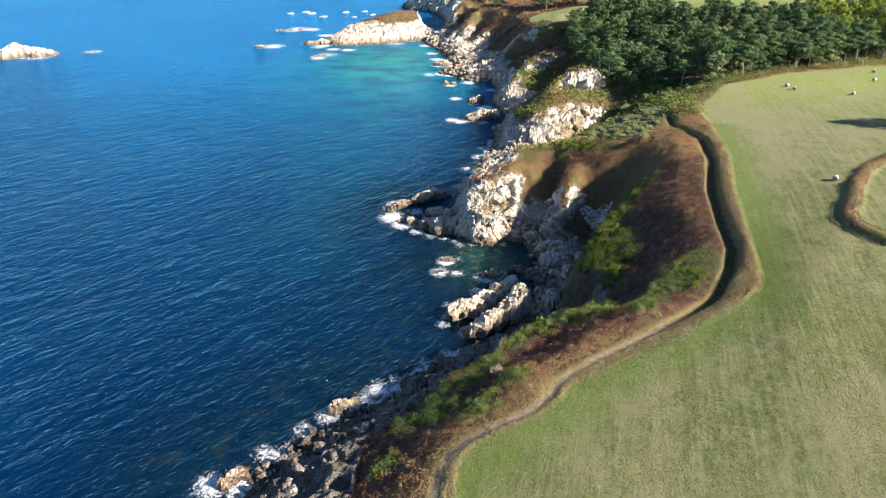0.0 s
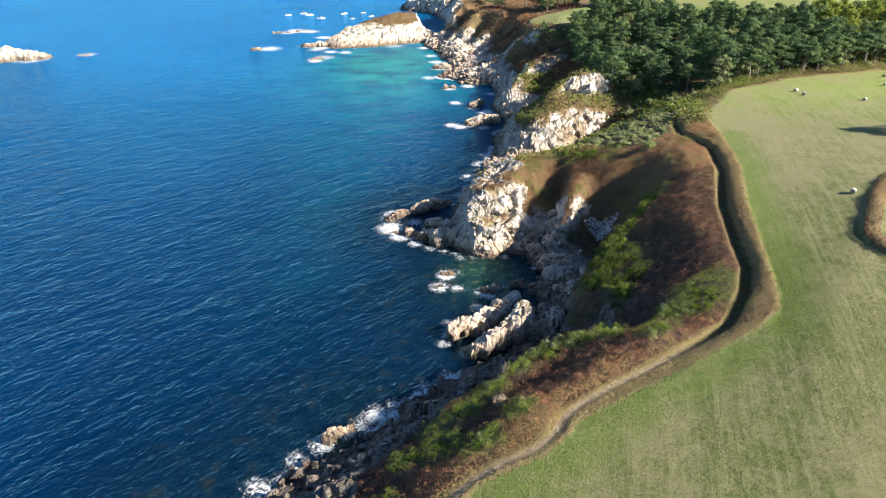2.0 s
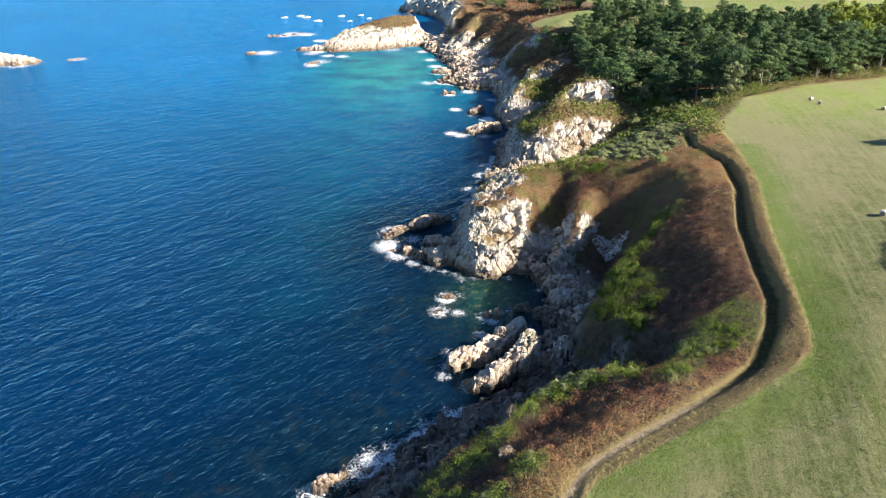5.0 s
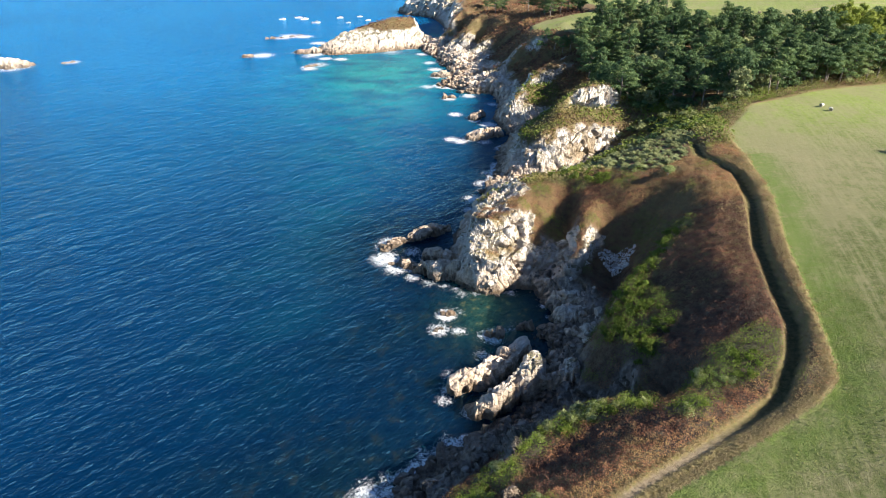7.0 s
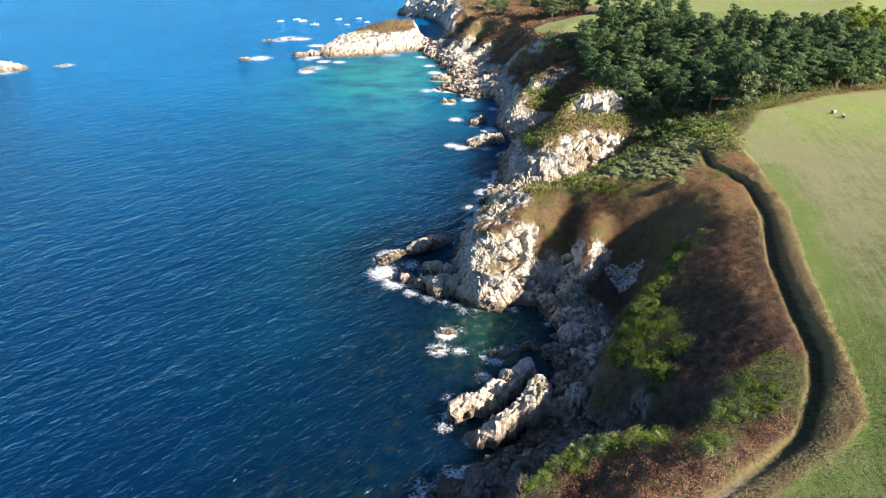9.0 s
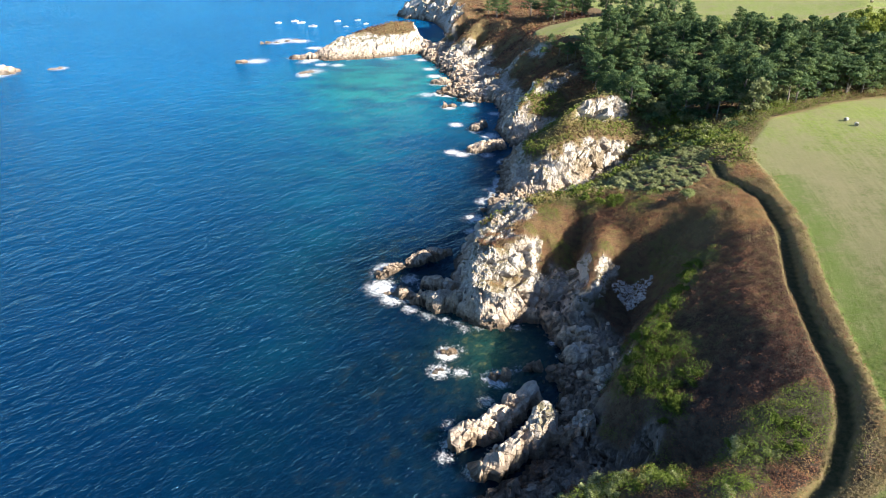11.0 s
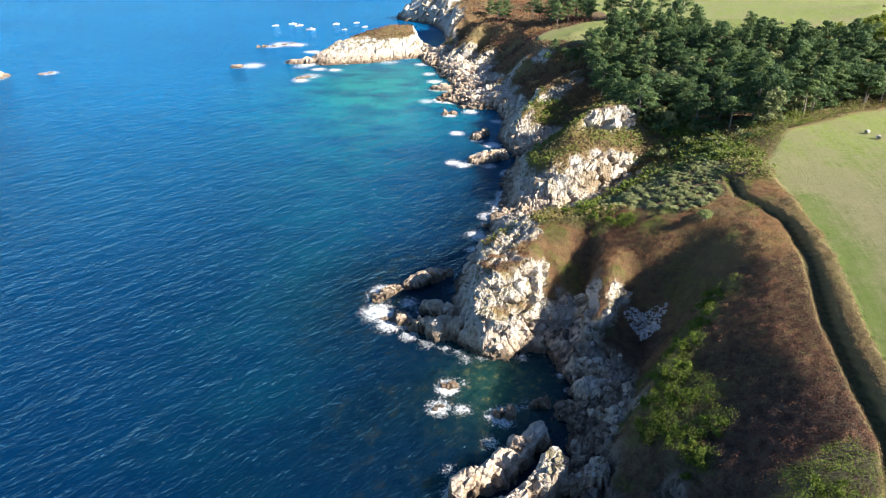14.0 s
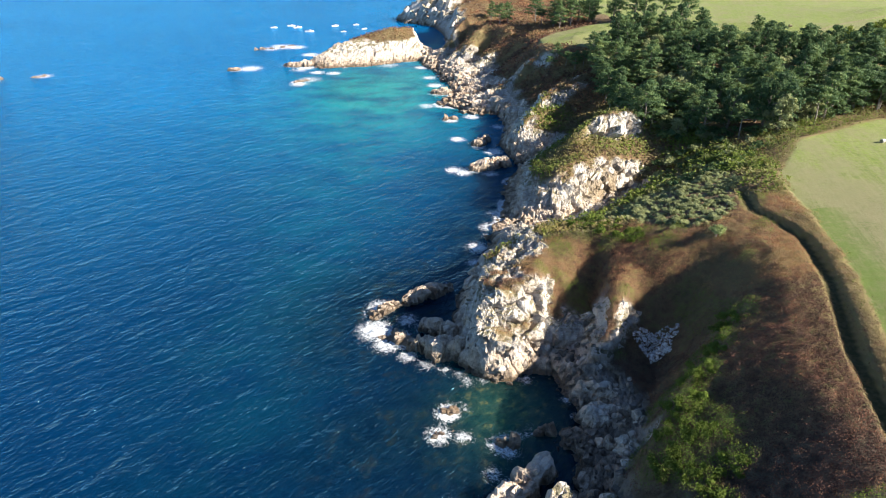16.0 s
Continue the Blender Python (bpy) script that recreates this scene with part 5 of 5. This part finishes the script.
for x, y in zip(qx, qy):
    g = max(math.exp(-(((x - a) ** 2 + (y - b) ** 2) / (r * 0.8) ** 2) ** 2) for a, b, r in GORSE[:10])
    if g > rng.uniform(0.35, 0.9) and height(x, y) > 5.5:
        put(B_GORSE, x, y, rng.uniform(0.85, 1.35), rng.uniform(0, 6.28), 0.15)
qx, qy = scatter(-12, 40, 40, 71, 1.5, rng)
for x, y in zip(qx, qy):
    g = max(math.exp(-(((x - a) ** 2 + (y - b) ** 2) / (r * 0.85) ** 2) ** 2) for a, b, r in GORSE[10:27])
    if g > rng.uniform(0.3, 1.0) and to_line(np.array([x]), np.array([y]), PATHWAY)[0][0] > 2.4:
        put(B_GORSE if rng.uniform() < 0.7 else B_GREEN, x, y, rng.uniform(0.7, 1.35), rng.uniform(0, 6.28), 0.2, 0.8)
qx, qy = scatter(20, 35, 121, 144, 1.7, rng)
for x, y in zip(qx, qy):
    if inside(np.array([x]), np.array([y]), [(22, 143), (24, 133), (27, 126.5), (31, 121.5), (34, 125), (30, 134), (29, 142)])[0] and rng.uniform() < 0.75:
        put(B_GORSE, x, y, rng.uniform(1.0, 1.8), rng.uniform(0, 6.28), 0.1, 0.85)
# the dense scrub on the slope south of the notch
sx, sy = scatter(24, 58, 121, 151, 1.25, rng)
band = inside(sx, sy, SCRUB_PATCH)
band &= to_line(sx, sy, PATHWAY)[0] > 2.2
for x, y in zip(sx[band], sy[band]):
    put(B_GREEN, x, y, rng.uniform(0.65, 1.65), rng.uniform(0, 6.28), 0.3, rng.uniform(0.6, 0.9))
for ob in (B_GREEN, B_GORSE, B_DARK, B_LIGHT, B_PALE):
    for o in (*ob.children_recursive, ob):
        bpy.data.objects.remove(o)


# ---- loose rock ----
def block_mesh(seed, points=16, flat=0.75):
    """An angular stone."""
    rng = np.random.default_rng(seed)
    bm = bmesh.new()
    for _ in range(points):
        v = rng.normal(0, 1, 3)
        v = np.sign(v) * np.abs(v) ** 0.6
        v /= np.linalg.norm(v) ** 0.8
        bm.verts.new((v[0], v[1] * rng.uniform(0.75, 1), v[2] * flat))
    hull = bmesh.ops.convex_hull(bm, input=bm.verts)
    bmesh.ops.delete(bm, geom=[g for g in hull["geom_interior"] if isinstance(g, bmesh.types.BMVert)], context="VERTS")
    bmesh.ops.triangulate(bm, faces=bm.faces)
    me = bpy.data.meshes.new("boulder")
    bm.to_mesh(me)
    bm.free()
    me.materials.append(ROCK)
    return me


def cut_block(rng):
    """A flat-faced block: a cuboid split along a few joint planes."""
    bm = bmesh.new()
    bmesh.ops.create_cube(bm, size=2.0)
    bmesh.ops.scale(bm, verts=bm.verts, vec=(rng.uniform(0.7, 1.0), rng.uniform(0.5, 0.8), rng.uniform(0.7, 1.1)))
    for _ in range(6):
        n = rng.normal(0, 1, 3) * (1, 1, 0.8)
        n /= np.linalg.norm(n)
        reach = max(abs(float(np.dot(v.co, n))) for v in bm.verts) * rng.uniform(0.62, 0.86)
        bmesh.ops.bisect_plane(bm, geom=bm.verts[:] + bm.edges[:] + bm.faces[:], plane_co=n * reach, plane_no=n, clear_outer=True)
        bmesh.ops.holes_fill(bm, edges=[e for e in bm.edges if e.is_boundary])
    bmesh.ops.triangulate(bm, faces=bm.faces)
    return bm


def jointed_mesh(seed, count):
    """One split block, or several leaning on one another along the same joints."""
    rng = np.random.default_rng(seed)
    out = bmesh.new()
    for i in range(count):
        bm = cut_block(rng)
        if count > 1:
            s = rng.uniform(0.35, 0.75)
            m = Matrix.Translation((rng.uniform(-0.6, 0.6), rng.uniform(-0.5, 0.5), rng.uniform(-0.5, 0.55))) @ Euler(rng.normal(0, 0.14, 3)).to_matrix().to_4x4() @ Matrix.Diagonal((s, s, s * rng.uniform(0.9, 1.7), 1))
            bmesh.ops.transform(bm, verts=bm.verts, matrix=m)
        me = bpy.data.meshes.new("piece")
        bm.to_mesh(me)
        bm.free()
        out.from_mesh(me)
        bpy.data.meshes.remove(me)
    me = bpy.data.meshes.new("boulder")
    out.to_mesh(me)
    out.free()
    me.materials.append(ROCK)
    return me


BLOCKS = [block_mesh(s) for s in range(200, 210)] + [jointed_mesh(s, 1) for s in range(220, 232)] + [jointed_mesh(s, 7) for s in range(240, 250)]


def block_arrays():
    out = []
    for me in BLOCKS:
        v = np.zeros(len(me.vertices) * 3)
        me.vertices.foreach_get("co", v)
        out.append((v.reshape(-1, 3), np.array([tuple(p.vertices) for p in me.polygons])))
    return out


BLOCK_NP = block_arrays()
# the same blocks in the stone whose colour holds weed and shade
DARK_BLOCKS = [me.copy() for me in BLOCKS]
for me in DARK_BLOCKS:
    me.materials[0] = DARK_ROCK


def rubble(name, label, x, y, size, rng, sink=0.25, material=None, category="rocks", joint=None, loose=0.2, big=False):
    """Many blocks lying on the ground, too many to tell apart, as one sheet of rubble."""
    vs, fs, count = [], [], 0
    z = on_ground(ground_z, x, y)
    for px, py, pz, s in zip(x, y, z, size):
        v, f = BLOCK_NP[int(rng.integers(22, 32) if big else rng.integers(10, 22)) if joint else int(rng.integers(0, 10))]
        r = np.array(Euler(np.array(joint) + rng.normal(0, loose, 3) if joint else rng.uniform(0, 6.28, 3)).to_matrix())
        v = (v * (rng.uniform(0.7, 1.35), rng.uniform(0.5, 1.1), rng.uniform(0.6, 1.4))) @ r.T * s + (px, py, pz - sink * s)
        vs.append(v), fs.append(f + count)
        count += len(v)
    ob = new(name, mesh_np(name, np.concatenate(vs), np.concatenate(fs), None, False, [material or ROCK]))
    return tagged(ob, label, category, kind="stuff")


def rocky(box, step, seed, low, high, limit):
    rng = np.random.default_rng(seed)
    x, y = scatter(*box, step, rng)
    z, r = on_ground(ground_z, x, y), on_ground(ground_rock, x, y)
    ok = (r > 0.35) & (z > low) & (z < high) & (rng.uniform(0, 1, len(x)) < limit)
    return x[ok], y[ok], rng


x, y, rng = rocky((-32, 32, 30, 112), 0.95, 301, -0.4, 4.6, 0.8)
off = (np.hypot(x - 22, y - 103.2) > 3.4) & (np.hypot(x - 21.7, y - 98) > 3)
x, y = x[off], y[off]
size = np.clip(rng.lognormal(-0.75, 0.5, len(x)), 0.2, 1.05)
order = np.argsort(-size)
big, rest = order[:260], order[260:]
for i in big:
    s = size[i]
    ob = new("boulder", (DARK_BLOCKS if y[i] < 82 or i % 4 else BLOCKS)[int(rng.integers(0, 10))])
    ob.matrix_world = Matrix.Translation((x[i], y[i], height(x[i], y[i]) + 0.1 * s)) @ Euler(rng.uniform(0, 6.28, 3)).to_matrix().to_4x4() @ Matrix.Diagonal((s, s * 0.9, s * 0.8, 1))
    tagged(ob, "weathered granite boulder on the rocky shore", "boulder", "boulders on the shore")
near, cove_part = rest[y[rest] < 82], rest[y[rest] >= 82]
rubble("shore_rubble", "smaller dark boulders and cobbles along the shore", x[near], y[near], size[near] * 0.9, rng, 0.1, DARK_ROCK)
# cove stones take the darker rock, deepening the cove's shade by colour
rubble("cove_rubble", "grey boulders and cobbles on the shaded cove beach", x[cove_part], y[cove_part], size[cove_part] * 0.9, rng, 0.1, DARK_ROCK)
x, y, rng = rocky((0, 32, 104, 154), 2.3, 306, 2.0, 14, 0.6)
rubble("cliff_blocks", "large jointed granite masses of the bluff", x, y, np.clip(rng.lognormal(-0.1, 0.4, len(x)), 0.5, 1.5), rng, 0.9, joint=(0.1, 0.62, 0.1), loose=0.22, big=True)
x, y, rng = rocky((8, 50, 154, 240), 2.9, 307, 1.5, 16, 0.6)
rubble("cliff_blocks", "large jointed granite masses of the farther bluffs", x, y, rng.uniform(0.8, 1.8, len(x)), rng, 0.85, joint=(0.1, 0.6, 0.2), loose=0.22, big=True)
x, y, rng = rocky((-10, 26, 225, 345), 3.0, 308, 0.5, 16, 0.6)
rubble("cliff_blocks", "large granite buttresses of the far cliffs", x, y, np.clip(rng.lognormal(0.0, 0.45, len(x)), 0.5, 1.8), rng, 0.7, joint=(0.1, 0.5, 0.4), loose=0.3, big=True)
x, y, rng = rocky((-25, 25, 398, 432), 2.6, 309, 0.2, 14, 0.8)
rubble("cliff_blocks", "pale granite masses of the farthest cliff", x, y, rng.uniform(1.0, 3.0, len(x)), rng, 0.7, joint=(0.2, 0.4, 0.5), loose=0.3)
x, y, rng = rocky((0, 32, 96, 154), 0.7, 302, 1.0, 14, 0.1)
rubble("cliff_blocks", "jointed pale granite blocks on the bluff", x, y, np.clip(rng.lognormal(-1.15, 0.45, len(x)), 0.14, 0.8), rng, 0.5, joint=(0.1, 0.6, 0.2), loose=0.35)
x, y, rng = rocky((8, 52, 154, 240), 0.8, 303, -0.3, 16, 0.2)
rubble("cliff_blocks", "pale granite blocks on the farther bluffs", x, y, np.clip(rng.lognormal(-0.8, 0.5, len(x)), 0.25, 1.3), rng, 0.6, joint=(-0.2, 0.25, 0.3))
x, y, rng = rocky((-62, 26, 228, 345), 1.3, 304, -0.3, 3.6, 0.7)
rubble("cliff_blocks", "granite blocks on the far cliffs and headland", x, y, rng.uniform(0.4, 1.2, len(x)) * np.where(x < -9, 0.6, 1.4), rng, 0.5, joint=(0.1, 0.2, 0.9))
rng = np.random.default_rng(305)
a, d = rng.uniform(0, 6.28, 420), np.sqrt(rng.uniform(0, 1, 420))
SCREE = make_plain("pale_scree", (0.5, 0.49, 0.475), (0.75, 0.74, 0.72), 1.5, 0.85)
rubble("scree", "patch of pale fallen stones at the head of the cove", 30.4 + 2.5 * d * np.cos(a) * (1 + 0.4 * np.sin(3 * a)), 108.2 + 3.2 * d * np.sin(a) * (1 + 0.35 * np.cos(2 * a)), rng.uniform(0.08, 0.36, 420), rng, 0.0, SCREE, "stones")


# jointed blocks on the outcrops
rng = np.random.default_rng(331)
for crest, width, ob in OUTCROPS:
    if crest[:, 1].max() > 215:
        continue
    reach = np.hypot(*np.diff(crest[:, :2], axis=0).T).sum()
    for _ in range(int(min(30, 5 + 1.8 * reach))):
        i = int(rng.integers(0, len(crest) - 1))
        q = crest[i] + rng.uniform() * (crest[i + 1] - crest[i])
        off = rng.normal(0, width * 0.3, 2)
        s = float(np.clip(rng.lognormal(-0.75, 0.4), 0.22, 1.0)) * min(1.0, width / 2)
        top = (q[2] + 1.8) * (1 - smooth(0.3, 1.0, np.hypot(*off) / width)) - 1.6
        made = part("block", BLOCKS[int(rng.integers(10, 22))], None, ob)
        made.matrix_basis = Matrix.Translation((q[0] + off[0] - ob.location.x, q[1] + off[1] - ob.location.y, float(top) - 0.2 * s)) @ Euler((0.2 + rng.normal(0, 0.25), 0.1 + rng.normal(0, 0.25), 0.6 + rng.normal(0, 0.4))).to_matrix().to_4x4() @ Matrix.Diagonal((s, s * 0.8, s * 0.8, 1))


# ---- bales and boats ----
def bale_form(r, w):
    bm = bmesh.new()
    bmesh.ops.create_cone(bm, cap_ends=True, segments=24, radius1=r, radius2=r, depth=w)
    bmesh.ops.bevel(bm, geom=[e for e in bm.edges if len(e.link_faces) == 2 and any(len(f.verts) > 4 for f in e.link_faces)], offset=0.09, segments=3, affect="EDGES")
    bmesh.ops.rotate(bm, verts=bm.verts, cent=(0, 0, 0), matrix=Matrix.Rotation(radians(90), 3, "Y"))
    return bm


STRAW = make_plain("straw_end", (0.2, 0.17, 0.1), (0.34, 0.29, 0.18), 9.0, 0.9)
for x, y, turn in [(86.4, 154.6, 0.4), (86, 150.3, 1.1), (96.8, 144.3, 0.7), (112.3, 161, 0.2), (119, 172, 1.3), (61.2, 88.6, 0.9)]:
    ob = thing("hay_bale", "round hay bale in pale wrap on the mown field", "hay bale", group="bales on the field")
    part("wrap", bale_form(0.4, 0.8), WRAP, ob)
    for side in (-1, 1):
        bm = bmesh.new()
        bmesh.ops.create_cone(bm, cap_ends=True, segments=20, radius1=0.31, radius2=0.28, depth=0.03)
        bmesh.ops.rotate(bm, verts=bm.verts, cent=(0, 0, 0), matrix=Matrix.Rotation(radians(90) * side, 3, "Y"))
        bmesh.ops.translate(bm, verts=bm.verts, vec=(side * 0.412, 0, 0))
        part("end", bm, STRAW, ob, "straw-coloured open end")
    ob.matrix_world = Matrix.Translation((x, y, height(x, y) + 0.38)) @ Matrix.Rotation(turn, 4, "Z")
for x, y in [(114.3, 251.5), (158, 268)]:
    ob = thing("hay_bale", "dark round hay bale on the upper meadow", "hay bale", group="bales on the field")
    part("wrap", bale_form(0.44, 0.95), STRAW, ob)
    ob.matrix_world = Matrix.Translation((x, y, height(x, y) + 0.42))

GLASS_DARK = make_plain("cabin_window", (0.02, 0.025, 0.03), (0.03, 0.035, 0.04), 2.0, 0.1, 0.0)


def boat(length, cabin):
    """A small open boat: pointed hull, deck, cabin with a dark window band, and an engine."""
    ob = thing("motor_boat", "small white moored motor boat on blue water", "boat", group="moored boats")
    bm = bmesh.new()
    rows = []
    for s in np.linspace(0, 1, 9):
        half = 0.19 * length * (1 - max(0, (s - 0.45) / 0.55) ** 2.2)
        xx = (s - 0.5) * length
        sheer = 0.62 + 0.25 * s * s
        rows.append([bm.verts.new((xx, -half, sheer)), bm.verts.new((xx, -half * 0.8, 0.0)), bm.verts.new((xx, 0, -0.25 + 0.2 * s * s)), bm.verts.new((xx, half * 0.8, 0.0)), bm.verts.new((xx, half, sheer))])
    for a, b in zip(rows[:-1], rows[1:]):
        for i in range(4):
            bm.faces.new((a[i], b[i], b[i + 1], a[i + 1]))
    bm.faces.new(rows[0])
    part("hull", bm, HULL, ob)
    bm = bmesh.new()
    deck = [bm.verts.new((v.x, v.y, v.z)) for v in [Vector(((s - 0.5) * length, e * 0.185 * length * (1 - max(0, (s - 0.45) / 0.55) ** 2.2), 0.5 + 0.22 * s * s)) for e in (-1, 1) for s in (np.linspace(0, 0.99, 8) if e < 0 else np.linspace(0.99, 0, 8))]]
    bm.faces.new(deck)
    part("deck", bm, WRAP, ob)
    bm = bmesh.new()
    bmesh.ops.create_cube(bm, size=1)
    bmesh.ops.scale(bm, verts=bm.verts, vec=(cabin, 0.24 * length, 0.75))
    bmesh.ops.translate(bm, verts=bm.verts, vec=(0.08 * length, 0, 0.95))
    for v in bm.verts:
        if v.co.z > 1:
            v.co.x = 0.08 * length + (v.co.x - 0.08 * length) * 0.75
            v.co.y *= 0.85
    bmesh.ops.bevel(bm, geom=bm.edges[:], offset=0.06, segments=2, affect="EDGES")
    part("cabin", bm, HULL, ob)
    bm = bmesh.new()
    bmesh.ops.create_cube(bm, size=1)
    bmesh.ops.scale(bm, verts=bm.verts, vec=(cabin * 0.92, 0.235 * length, 0.24))
    bmesh.ops.translate(bm, verts=bm.verts, vec=(0.08 * length, 0, 1.1))
    part("window", bm, GLASS_DARK, ob, "dark cabin window band")
    bm = bmesh.new()
    bmesh.ops.create_cube(bm, size=1)
    bmesh.ops.scale(bm, verts=bm.verts, vec=(0.32, 0.36, 0.8))
    bmesh.ops.bevel(bm, geom=bm.edges[:], offset=0.08, segments=2, affect="EDGES")
    bmesh.ops.translate(bm, verts=bm.verts, vec=(-0.52 * length, 0, 0.5))
    part("engine", bm, GLASS_DARK, ob, "black outboard engine")
    return ob


first = boat(5.4, 1.7)
for n, (x, y, turn, s) in enumerate([(-93.9, 391.6, 0.3, 0.95), (-85.6, 397.4, 0.2, 1.1), (-81, 392.3, 0.4, 1.15), (-72.3, 380.9, 0.1, 1.2), (-61.4, 398.8, 0.5, 1.0), (-54.2, 381.9, 0.2, 0.7), (-50.2, 403.1, 0.3, 0.85), (-44, 390.9, 0.6, 0.8)]):
    s *= 0.75
    m = Matrix.Translation((x, y, 0.0)) @ Matrix.Rotation(turn, 4, "Z")
    made = copy_thing(first, m)
    made.scale = (s, s, s)
for o in (*first.children_recursive, first):
    bpy.data.objects.remove(o)


# ---- the plan to metres ----
for ob in list(scene.objects):
    if ob.parent is None and ob.type in {"MESH", "EMPTY"}:
        ob.matrix_world = Matrix.Scale(PLAN, 4) @ ob.matrix_basis
